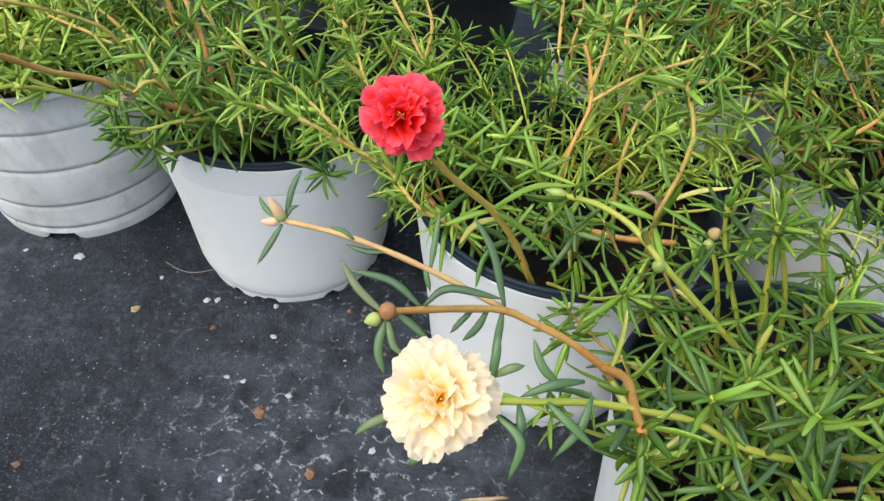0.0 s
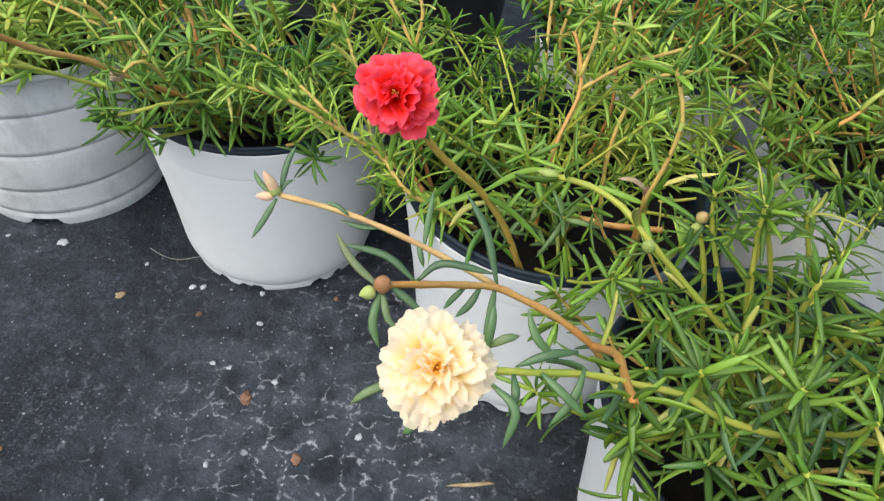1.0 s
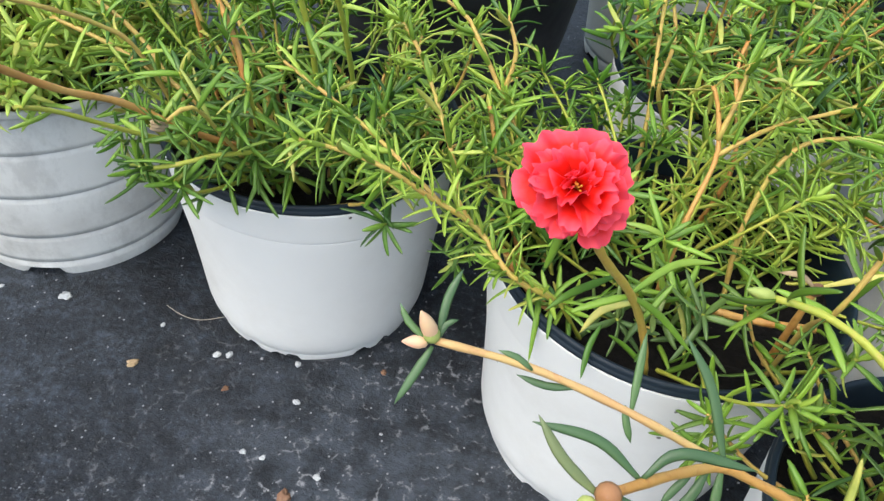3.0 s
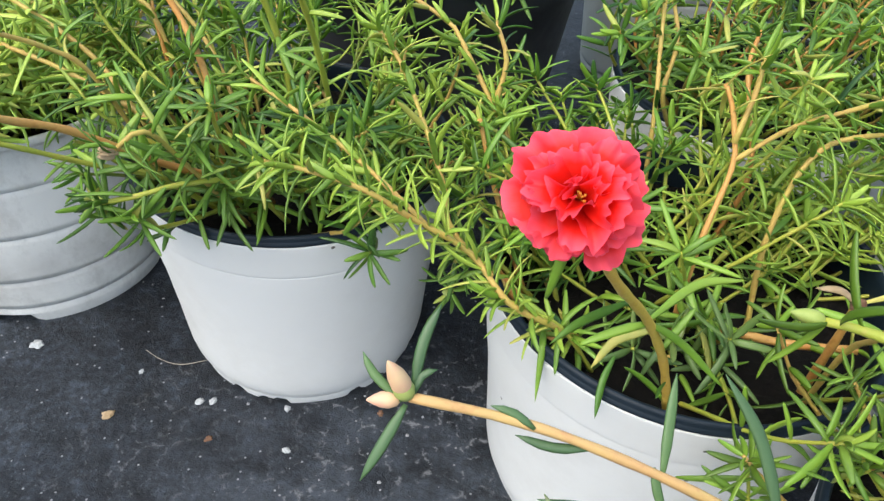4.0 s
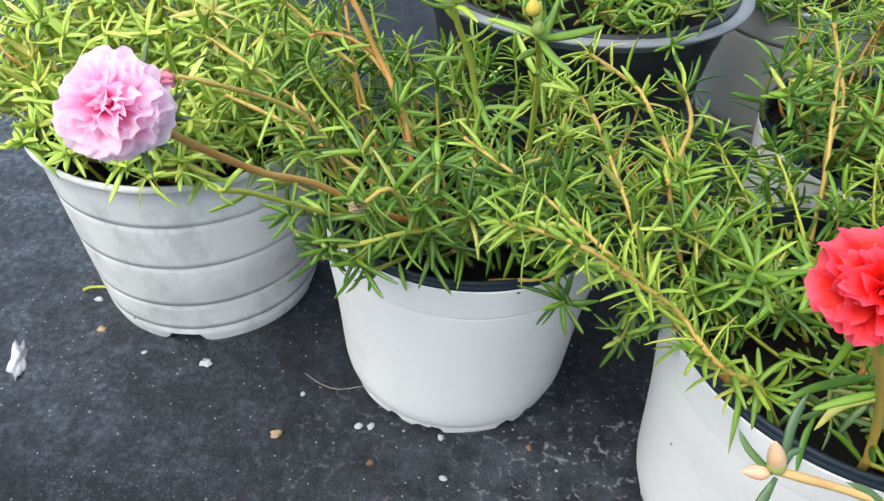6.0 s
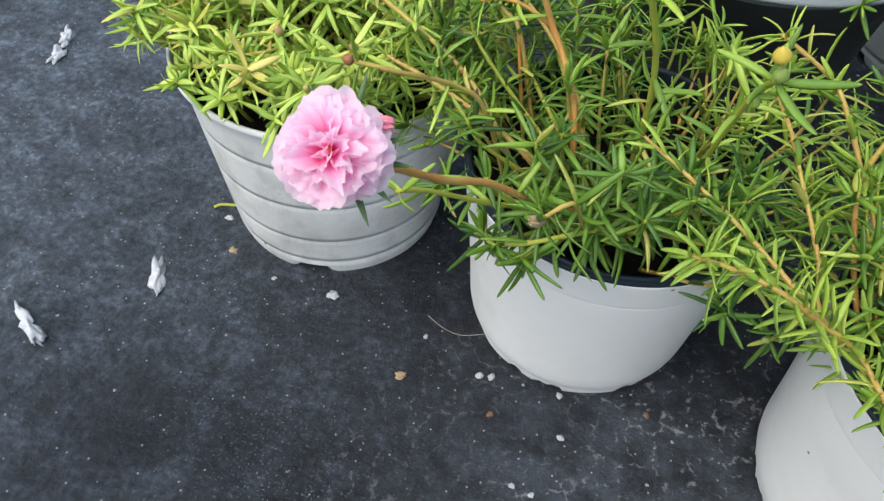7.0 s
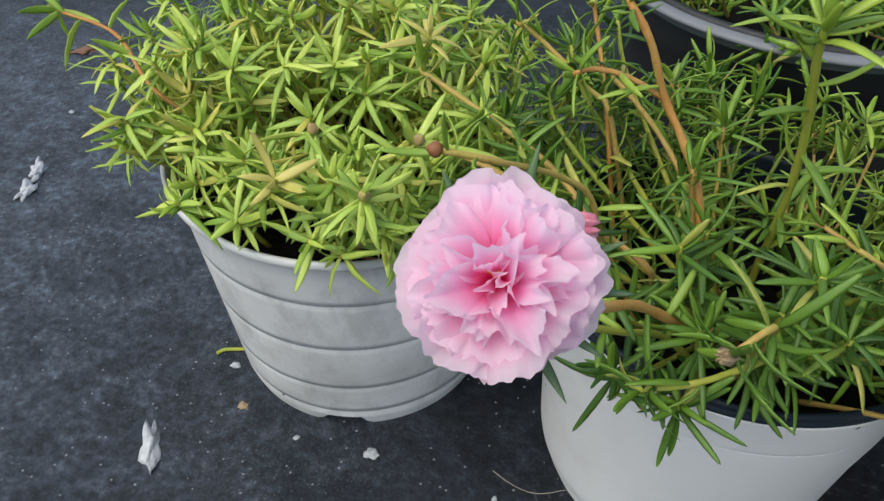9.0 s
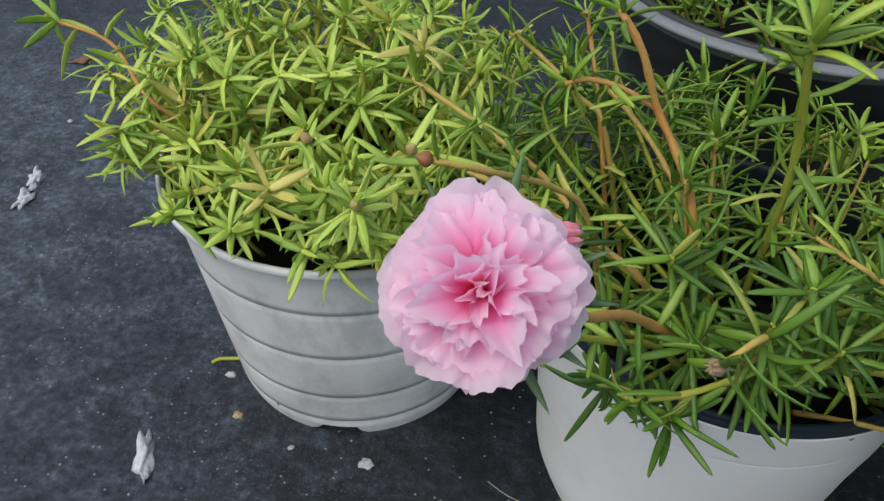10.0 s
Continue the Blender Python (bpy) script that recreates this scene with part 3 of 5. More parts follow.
def plant(spot, z, label, seed, stems, reach, leaf_len, leaf_wide, leaf_mat, lean=(0.0, 0.0), radius=0.058, rise=(30, 82), pieces=220, droop=0.3, gap=0.0042, stem_mats=None, front_gap=0.0, start=0.16, shade_mat=None, lit_mat=None, tidy=False):
    """A moss rose: many leafy stems from the soil. Leaves nearest the walkway are objects of their own."""
    rng = np.random.default_rng(seed)
    origin = np.array([*spot, z])
    root = thing("moss_rose_plant", tuple(origin), label, "plant", "moss roses")
    mats = stem_mats or [TAN, GREENSTEM, GREENSTEM, TAN, GREENSTEM]
    made = []
    for k in range(stems):
        a = rng.uniform(0, 2 * math.pi)
        r = radius * math.sqrt(rng.uniform(0.0, 1.0))
        x, y = r * math.cos(a), r * math.sin(a)
        if front_gap and y < -front_gap * radius and rng.uniform() < 0.8:
            y = abs(y) * 0.6
        out = math.atan2(y + lean[1] * radius + rng.normal(0, 0.35) * radius, x + lean[0] * radius + rng.normal(0, 0.35) * radius)
        up = radians(rng.uniform(*rise)) * (1 - 0.35 * min(1.0, r / radius))
        pts = grow(rng, origin + (x, y, -0.003), out, up, reach * rng.uniform(0.55, 1.2) * (1 - 0.35 * r / radius), rng.uniform(0.1, 0.5), droop * rng.uniform(0.3, 1.0) * r / radius)
        if not (tidy and pts[-1][2] < z + 0.022 and math.hypot(*(pts[-1] - origin)[:2]) > radius + 0.02):
            made.append(pts)
    made.sort(key=lambda pts: pts[-1][1])
    left = pieces
    for pts in made:
        stem = part("stem", stem_mesh(pts, 0.0011, 0.0006, mats[int(rng.integers(0, len(mats)))], origin, 6), root)
        fr = whorls(pts, rng, start, gap, leaf_len, leaf_wide, tip=int(rng.integers(7, 12)))
        fr = [leaf for leaf in fr if not pierces(leaf, origin, radius)]
        if not fr:
            continue
        # Light by side is put into the leaf colour: shade left front, lit right.
        if left >= len(fr):
            leaf_objects(fr, rng, shade_mat if shade_mat and pts[-1][0] < origin[0] + 0.01 else leaf_mat, stem, origin)
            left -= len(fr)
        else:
            lit_side = lit_mat and pts[-1][0] > origin[0] + rng.normal(0.0, 0.02)
            tagged(part("leaves", leaves_joined(fr, rng, lit_mat if lit_side else leaf_mat, origin), stem), kind="stuff")
    return root, origin, rng


def branch(root, origin, rng, points, thick, thin, stem_mat, leaf_mat, start=0.05, gap=0.006, length=0.018, width=0.0026, tip=9, spread=60, label="", leafy=True):
    """One branch of a plant that can be told apart, through a few points."""
    pts = curve_points(points)
    stem = part("stem", stem_mesh(pts, thick, thin, stem_mat, origin, 9), root, label)
    if leafy:
        leaf_objects(whorls(pts, rng, start, gap, length, width, tip, spread), rng, leaf_mat, stem, origin)
    return stem, pts


def bud(parent, origin, at, way, length, radius, material, name="bud", label=""):
    rings = [(0.15, 0.0), (0.75, 0.12), (1.0, 0.36), (0.86, 0.6), (0.5, 0.82), (0.12, 0.98), (0.02, 1.0)]
    v, f = lathe([(r * radius, z * length) for r, z in rings], 14, True)
    q = Vector(way).to_track_quat("Z", "Y").to_matrix()
    v = [tuple(q @ Vector(p) + Vector(at) - Vector(origin)) for p in v]
    return part(name, mesh_from(name, v, f, material), parent, label)


def petal_mesh(rng, length, fan, material, cup, curl, ruffle, crimp, notch):
    """A thin fan-shaped petal with a crimped, notched end and a folded middle, along x from its foot."""
    nu, nv = 10, 26
    ph, ph2, ph3 = rng.uniform(0, 6.28, 3)
    f1, f2, f3, f4 = rng.uniform(2.0, 3.4), rng.uniform(5.0, 7.5), rng.uniform(10, 15), rng.uniform(18, 24)
    notches = [(rng.uniform(-0.15, 0.15), rng.uniform(0.12, 0.22), notch * rng.uniform(0.5, 1.2))] + [(rng.uniform(-0.8, 0.8), rng.uniform(0.05, 0.12), 0.05 * crimp * rng.uniform(0.3, 1.0)) for k in range(3)]
    verts, uvs, faces = [], [], []
    for i in range(nu + 1):
        u = (i / nu) ** 0.85
        for j in range(nv + 1):
            v = 2 * j / nv - 1
            end = 1 - 0.10 * v * v - 0.16 * v**6 + crimp * (0.018 * math.sin(f3 * v + ph) + 0.012 * math.sin(f4 * v + ph2))
            for at, half, deep in notches:
                end -= deep * max(0.0, 1 - abs(v - at) / half)
            r, a = length * u * (1 + (end - 1) * u * u), fan * v * (1 - 0.12 * u)
            x, y = r * math.cos(a), r * math.sin(a) + 0.05 * length * v
            z = cup * length * 0.3 * v * v * u + curl * length * u * u
            z += ruffle * length * (u * u * math.sin(f1 * v + ph) + 0.6 * u**4 * math.sin(f2 * v + ph2) + 0.5 * crimp * u**7 * math.sin(f3 * v + ph3) + 0.2 * crimp * u**10 * math.sin(f4 * v + ph))
            verts.append((x, y, z))
            uvs.append((u, v))
    for i in range(nu):
        for j in range(nv):
            a = i * (nv + 1) + j
            faces.append((a, a + 1, a + nv + 2, a + nv + 1))
    me = mesh_from("petal", verts, faces, material)
    layer = me.uv_layers.new(name="petal")
    for loop in me.loops:
        layer.data[loop.index].uv = uvs[loop.vertex_index]
    return me


def double_flower(root, origin, at, way, radius, material, seed, layers, label, stamens=7, twirl=0.0, crimp=1.0, notch=0.08, loose=1.0):
    """Many ruffled petals in layers round a few stamens."""
    rng = np.random.default_rng(seed)
    head = new("flower")
    head.parent = root
    q = Vector(way).to_track_quat("Z", "Y").to_matrix().to_4x4()
    head.matrix_basis = Matrix.Translation(Vector(at) - Vector(origin)) @ q @ pose(0, 0, 0, 0, 0, twirl)
    tagged(head, label)
    for count, share, rise, height, wide, cup, curl, ruffle in layers:
        first = rng.uniform(0, 6.28)
        for k in range(count):
            a = first + 2 * math.pi * (k + rng.uniform(-0.28, 0.28)) / count
            length = radius * share * rng.uniform(1 - 0.16 * loose, 1 + 0.1 * loose)
            me = petal_mesh(rng, length, wide * rng.uniform(0.85, 1.15), material, cup * rng.uniform(0.5, 1.5), curl * rng.uniform(0.5, 1.5), ruffle * rng.uniform(0.6, 1.5), crimp, notch)
            ob = part("petal", me, head)
            ob.matrix_basis = Matrix.Translation((0, 0, height * radius)) @ Euler((0, 0, a)).to_matrix().to_4x4() @ Euler((radians(loose * rng.uniform(-14, 14) * (1 + rise / 50)), -radians(rise + loose * rng.uniform(-8, 8) * (1 + max(0, rise) / 60)), 0)).to_matrix().to_4x4() @ Matrix.Translation((radius * 0.03, 0, 0))
    for k in range(stamens):
        a, r = rng.uniform(0, 6.28), rng.uniform(0.02, 0.12)
        top = np.array([math.cos(a) * r, math.sin(a) * r, rng.uniform(0.36, 0.5)]) * radius
        v, f = tube(np.linspace((0, 0, 0.1 * radius), top, 4), [0.00014, 0.00014, 0.00018, 0.00028], 5)
        part("stamen", mesh_from("stamen", v, f, STAMEN), head, "thin golden stamen")
    return head


# count, length, rise, height, half fan, cup, curl, ruffle
CARNATION = [
    (7, 1.0, -3, 0.0, 0.68, 0.2, -0.06, 0.06),
    (8, 1.0, 7, 0.03, 0.64, 0.2, -0.1, 0.08),
    (8, 0.97, 17, 0.06, 0.62, 0.2, -0.14, 0.1),
    (9, 0.92, 28, 0.08, 0.52, 0.25, -0.19, 0.1),
    (8, 0.86, 39, 0.1, 0.5, 0.3, -0.24, 0.12),
    (7, 0.79, 49, 0.11, 0.48, 0.3, -0.27, 0.15),
    (5, 0.74, 58, 0.11, 0.46, 0.4, -0.24, 0.18),
    (4, 0.66, 67, 0.12, 0.42, 0.6, -0.16, 0.22),
    (2, 0.52, 74, 0.12, 0.4, 0.8, -0.06, 0.22),
]
LOOSE = [
    (5, 1.0, -8, 0.0, 0.78, 0.2, -0.1, 0.09),
    (6, 1.03, 6, 0.04, 0.68, 0.2, -0.14, 0.12),
    (6, 0.94, 20, 0.08, 0.66, 0.3, -0.18, 0.15),
    (5, 0.84, 36, 0.1, 0.66, 0.4, -0.2, 0.18),
    (4, 0.76, 52, 0.11, 0.66, 0.5, -0.2, 0.22),
    (3, 0.68, 66, 0.12, 0.66, 0.7, -0.12, 0.26),
    (2, 0.56, 78, 0.12, 0.6, 1.0, 0.0, 0.3),
]
SOFT = [
    (9, 1.0, -2, 0.0, 0.54, 0.2, -0.08, 0.05),
    (9, 0.98, 10, 0.04, 0.52, 0.2, -0.14, 0.07),
    (9, 0.92, 22, 0.07, 0.5, 0.3, -0.2, 0.08),
    (8, 0.84, 34, 0.09, 0.5, 0.3, -0.24, 0.1),
    (6, 0.72, 48, 0.1, 0.5, 0.4, -0.24, 0.13),
    (5, 0.6, 60, 0.1, 0.5, 0.6, -0.2, 0.16),
    (3, 0.46, 70, 0.1, 0.5, 0.9, -0.1, 0.2),
]


def collar(root, origin, rng, at, way, count, length, width, material, open_angle=78):
    """Leaves that stand round below a flower or bud."""
    w = np.array(way, float)
    w /= np.linalg.norm(w)
    a = np.cross(w, (0.2, 0.1, 0.97))
    a /= np.linalg.norm(a)
    b = np.cross(w, a)
    fr = []
    for k in range(count):
        t = 2 * math.pi * (k + rng.uniform(-0.3, 0.3)) / count
        o = radians(open_angle + rng.uniform(-16, 16))
        d = math.cos(o) * w + math.sin(o) * (math.cos(t) * a + math.sin(t) * b)
        fr.append((*leaf_frame(np.array(at) - 0.006 * w, d, w, length * rng.uniform(0.75, 1.2), width * rng.uniform(0.85, 1.15)), False))
    leaf_objects(fr, rng, material, root, origin)


def blade(parent, origin, base, middle, tip, width, material, label=""):
    """One long fleshy leaf that bends from its base to its tip."""
    pts = curve_points([base, middle, tip], 0.0016)
    n = len(pts)
    tang = np.gradient(pts, axis=0)
    verts, faces = [], []
    for i, (p, t) in enumerate(zip(pts, tang)):
        u = i / (n - 1)
        w = 0.5 * width * (0.42 + 0.58 * min(1.0, u / 0.3)) * (1 - max(0.0, (u - 0.55) / 0.46) ** 2.2)
        t = t / np.linalg.norm(t)
        side = np.cross(t, (0.1, -0.5, 0.86))
        side /= np.linalg.norm(side)
        top = np.cross(side, t)
        for k in range(8):
            a = 2 * math.pi * k / 8
            verts.append(p - origin + w * math.cos(a) * side + 0.42 * w * math.sin(a) * top)
    for i in range(n - 1):
        for k in range(8):
            q = (k + 1) % 8
            faces.append((i * 8 + k, i * 8 + q, i * 8 + 8 + q, i * 8 + 8 + k))
    faces += [tuple(range(8))[::-1], tuple(range(8 * n - 8, 8 * n))]
    return part("leaf", mesh_from("leaf", verts, faces, material), parent, label)


def turned_up(c, at):
    """Points of a shoot from the soil at c that leans out and lifts its tip."""
    way = np.array(at) - c
    return [tuple(c + way * 0.12), tuple(c + way * 0.6 + (0, 0, -0.006)), tuple(c + way * 0.9 + (0, 0, -0.007)), at]


def stars(root, origin, rng, count, reach, top, fall, leaf_len, leaf_wide, leaf_mat, arc=(0.0, 2 * math.pi), tip=10, shift=(0.0, 0.0), inner=0.0):
    """Leafy shoot tips that open like stars all over the rounded top of a plant."""
    for k in range(count):
        a, q = arc[0] + (arc[1] - arc[0]) * ((k * 0.618) % 1.0), math.sqrt(inner**2 + (1 - inner**2) * (k + 0.5) / count)
        out = np.array([math.cos(a), math.sin(a), 0.0])
        r = reach * q * rng.uniform(0.9, 1.08)
        at = np.array([origin[0] + shift[0], origin[1] + shift[1], 0.0]) + out * r + np.array([0, 0, top - fall * (r / reach) ** 2 + rng.normal(0, 0.005)])
        tilt = radians(58 * q + rng.normal(0, 12))
        way = math.sin(tilt) * out + np.array([0, 0, math.cos(tilt)]) + rng.normal(0, 0.12, 3)
        way /= np.linalg.norm(way)
        pts = curve_points([at - way * 0.034 - out * 0.008, at - way * 0.014 - out * 0.001, at])
        stem = part("stem", stem_mesh(pts, 0.0011, 0.0008, GREENSTEM, origin, 6), root)
        leaf_objects(whorls(pts, rng, 0.45, 0.007, leaf_len, leaf_wide, tip + int(rng.integers(-2, 3)), 74), rng, leaf_mat, stem, origin)


# lime-leaved plant in the grooved pot
p1, o1, r1 = plant(P1, 0.110, "compact lime-green moss rose with yellowing leaves in grooved pot", 21, 96, 0.078, 0.0155, 0.0026, LIME, lean=(-0.12, 0.2), radius=0.066, rise=(50, 89), pieces=250, droop=0.15, gap=0.0046, start=0.35, stem_mats=[GREENSTEM, GREENSTEM, TAN])
s, pts = branch(p1, o1, r1, [(-0.28, 0.592, 0.112), (-0.298, 0.578, 0.148), (-0.3172, 0.5782, 0.1632), (-0.3438, 0.6005, 0.171), (-0.3803, 0.6136, 0.1712)], 0.0011, 0.0007, ORANGE, LIME, 0.35, 0.014, 0.016, 0.0032, 6)
bud(s, o1, pts[-1], pts[-1] - pts[-4], 0.005, 0.0022, BUDGREEN)
branch(p1, o1, r1, [(-0.26, 0.575, 0.112), (-0.252, 0.55, 0.15), (-0.2422, 0.5244, 0.1701)], 0.0012, 0.0008, GREENSTEM, FADED, 0.5, 0.016, 0.0155, 0.0033, 6, 78)
branch(p1, o1, r1, [(-0.225, 0.6, 0.112), (-0.213, 0.592, 0.16), (-0.207, 0.583, 0.196)], 0.0011, 0.0008, GREENSTEM, FADED, 0.5, 0.012, 0.0155, 0.0028, 7, 66)
branch(p1, o1, r1, [(-0.27, 0.59, 0.112), (-0.288, 0.578, 0.15), (-0.296, 0.569, 0.169)], 0.0011, 0.0008, GREENSTEM, FADED, 0.6, 0.016, 0.015, 0.003, 6, 74)
for at in ((-0.29, 0.5373, 0.1423), (-0.3158, 0.5553, 0.1628), (-0.2079, 0.5115, 0.1802), (-0.285, 0.552, 0.166), (-0.262, 0.542, 0.164), (-0.225, 0.53, 0.17), (-0.19, 0.6, 0.18), (-0.185, 0.57, 0.178), (-0.2, 0.625, 0.188), (-0.182, 0.63, 0.178), (-0.23, 0.63, 0.2), (-0.3, 0.615, 0.185), (-0.265, 0.64, 0.2), (-0.343, 0.592, 0.165), (-0.3116, 0.576, 0.175), (-0.2928, 0.579, 0.185), (-0.328, 0.6, 0.175), (-0.33, 0.625, 0.18), (-0.31, 0.645, 0.19), (-0.345, 0.64, 0.168), (-0.3185, 0.5603, 0.155)):
    c = np.array([-0.262, 0.59, 0.112])
    branch(p1, o1, r1, turned_up(c, at), 0.0012, 0.0009, GREENSTEM, LIME, 0.4, 0.007, 0.0158, 0.0027, 11, 76)
for spot in ((-0.208, 0.511, 0.181), (-0.198, 0.532, 0.187), (-0.236, 0.545, 0.176)):
    s, pts = branch(p1, o1, r1, [(-0.23, 0.56, 0.12), (0.5 * (spot[0] - 0.23), 0.5 * (spot[1] + 0.556), 0.158), spot], 0.001, 0.0008, GREENSTEM, LIME, 0.5, 0.008, 0.0145, 0.0025, 5, 72)
    bud(s, o1, spot, pts[-1] - pts[-4], 0.0046, 0.0019, BUDROSE, "bud", "small round olive bud flushed pink")
stars(p1, o1, r1, 60, 0.086, 0.196, 0.05, 0.0155, 0.0027, LIME, shift=(-0.004, 0.004))
stars(p1, o1, r1, 26, 0.09, 0.172, 0.026, 0.014, 0.0027, LIME, arc=(3.2, 6.2), inner=0.72)

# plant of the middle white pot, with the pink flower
# Shade on its left front and light on its right are leaf colours.
p2, o2, r2 = plant(P2, 0.112, "bushy green moss rose with a pink double flower", 34, 76, 0.082, 0.0175, 0.0021, DEEP, stem_mats=[DIMSTEM, DIMSTEM, DIMSTEM, TAN], lean=(-0.1, 0.1), radius=0.064, rise=(40, 88), pieces=300, droop=0.2, shade_mat=SHADYLEAF, lit_mat=LEAF)
s, pts = branch(p2, o2, r2, [(-0.086, 0.545, 0.112), (-0.0935, 0.53, 0.135), (-0.1024, 0.5146, 0.1475), (-0.1158, 0.503, 0.1604), (-0.1304, 0.4882, 0.1792), (-0.1405, 0.4732, 0.1914), (-0.1484, 0.4593, 0.2056), (-0.1546, 0.4385, 0.2275), (-0.1577, 0.428, 0.2384)], 0.0016, 0.0012, ORANGE, LEAF, leafy=False, label="bare orange-brown stem to the pink flower")
leaf_objects(whorls(pts[: int(0.7 * len(pts))], r2, 0.3, 0.02, 0.016, 0.0022, 0), r2, LEAF, s, o2)
PINK_AT, PINK_WAY = np.array([-0.1587, 0.4290, 0.2374]), (0.03, -0.66, 0.75)
double_flower(p2, o2, PINK_AT, PINK_WAY, 0.0146, PINK, 11, CARNATION, "soft pink double flower with deeper magenta heart", crimp=0.6, notch=0.06, loose=0.95, stamens=5)
for turn, reach in ((84, 0.0174), (127, 0.0154), (28, 0.0155), (5, 0.0156), (-26, 0.0146), (-51, 0.0155)):
    w = np.array(PINK_WAY) / np.linalg.norm(PINK_WAY)
    b = np.cross(w, (1, 0, 0)) * -1
    way = math.cos(radians(turn)) * np.array([1.0, 0, 0]) - math.sin(radians(turn)) * b
    blade(p2, o2, PINK_AT - 0.004 * w, PINK_AT - 0.005 * w + 0.7 * reach * way, PINK_AT - 0.003 * w + 1.25 * reach * way, 0.0018, BLUISH)
v, f = lathe([lambda a, q=q, z=z: (q * (1 + 0.32 * math.sin(7 * a + 260 * z)), z + 0.0007 * math.sin(7 * a + 1) * (z > 0.001)) for q, z in ((0.0003, -0.0036), (0.0012, -0.0030), (0.0020, -0.0012), (0.0022, 0.0006), (0.0018, 0.0022), (0.0013, 0.0030), (0.0006, 0.0024))], 30, True)
shrivel = part("withered_bud", mesh_from("withered_bud", v, f, DRYPINK), p2, "shrivelled deep pink spent bud")
shrivel.matrix_basis = Matrix.Translation(Vector((-0.1490, 0.4372, 0.2427)) - Vector(o2)) @ Vector((0.85, 0.3, -0.1)).to_track_quat("Z", "Y").to_matrix().to_4x4() @ Matrix.Scale(0.8, 4)
branch(p2, o2, r2, [(-0.10, 0.53, 0.115), (-0.118, 0.512, 0.145), (-0.132, 0.497, 0.1595), (-0.1496, 0.4782, 0.1785), (-0.1575, 0.4685, 0.185)], 0.0012, 0.0009, GREENSTEM, LEAF, 0.3, 0.009, 0.0145, 0.0021, 3)
branch(p2, o2, r2, [(-0.075, 0.53, 0.115), (-0.085, 0.51, 0.148), (-0.099, 0.4935, 0.158), (-0.1125, 0.4857, 0.1568), (-0.1262, 0.4826, 0.154)], 0.0013, 0.0009, GREENSTEM, SHADYLEAF, 0.25, 0.005, 0.018, 0.0022, 11)
branch(p2, o2, r2, [(-0.10, 0.562, 0.112), (-0.1061, 0.5691, 0.144), (-0.1198, 0.5845, 0.1622), (-0.1375, 0.5963, 0.1763), (-0.1562, 0.6047, 0.1867)], 0.0012, 0.0009, TAN, LEAF, 0.3, 0.012, 0.017, 0.0021, 8)
branch(p2, o2, r2, [(-0.1, 0.54, 0.112), (-0.1055, 0.5445, 0.14), (-0.1108, 0.5549, 0.1648), (-0.1199, 0.5639, 0.181), (-0.1274, 0.5689, 0.1911), (-0.1355, 0.5693, 0.2095), (-0.1443, 0.5744, 0.2196)], 0.0016, 0.0012, ORANGE, LEAF, 0.25, 0.028, 0.017, 0.0021, 8, label="thick bare orange stem")
branch(p2, o2, r2, [(-0.1274, 0.5689, 0.1911), (-0.1397, 0.5708, 0.1961), (-0.1504, 0.5699, 0.1979), (-0.157, 0.5671, 0.1965)], 0.001, 0.0008, ORANGE, LEAF, 0.5, 0.01, 0.014, 0.0022, 7)
branch(p2, o2, r2, [(-0.125, 0.58, 0.112), (-0.1418, 0.5856, 0.1711), (-0.1513, 0.5897, 0.1796), (-0.1715, 0.5954, 0.1942), (-0.1799, 0.5967, 0.1977)], 0.0011, 0.0009, TAN, LEAF, 0.12, 0.006, 0.016, 0.0021, 9)
branch(p2, o2, r2, [(-0.13, 0.575, 0.112), (-0.1418, 0.5856, 0.165), (-0.1479, 0.5972, 0.1849), (-0.1549, 0.612, 0.2023)], 0.001, 0.0008, ORANGE, LEAF, 0.12, 0.006, 0.016, 0.0021, 8)
s, pts = branch(p2, o2, r2, [(-0.058, 0.56, 0.112), (-0.0573, 0.54, 0.168), (-0.0575, 0.512, 0.2189), (-0.0588, 0.4855, 0.2455)], 0.0012, 0.001, GREENSTEM, LEAF, 0.1, 0.008, 0.016, 0.0021, 3)
bud(s, o2, (-0.0588, 0.4855, 0.2455), (0, -0.4, 0.9), 0.0052, 0.0021, BUDGREEN)
bud(s, o2, (-0.0605, 0.484, 0.2515), (-0.2, -0.2, 0.9), 0.0052, 0.0024, BUDGOLD, "bud", "golden-yellow swelling bud")
branch(p2, o2, r2, [(-0.08, 0.575, 0.112), (-0.082, 0.5683, 0.1659), (-0.0865, 0.5634, 0.195), (-0.0925, 0.5562, 0.2168), (-0.094, 0.5537, 0.2284)], 0.0015, 0.0012, GREENSTEM, LEAF, 0.2, 0.007, 0.021, 0.0028, 12)
s, pts = branch(p2, o2, r2, [(-0.13, 0.545, 0.112), (-0.1429, 0.5318, 0.1718), (-0.154, 0.5227, 0.1888), (-0.1702, 0.5024, 0.2055), (-0.1826, 0.498, 0.2094)], 0.001, 0.0009, TAN, LEAF, 0.3, 0.011, 0.017, 0.0021, 4)
bud(s, o2, pts[-1], pts[-1] - pts[-4], 0.0042, 0.0021, BUDBROWN, "bud", "dried brown bud")
branch(p2, o2, r2, [(-0.09, 0.525, 0.115), (-0.0965, 0.495, 0.165), (-0.1014, 0.4813, 0.1867), (-0.1102, 0.4746, 0.1819)], 0.0009, 0.0008, TAN, SHADYLEAF, 0.2, 0.005, 0.0175, 0.0022, 6)
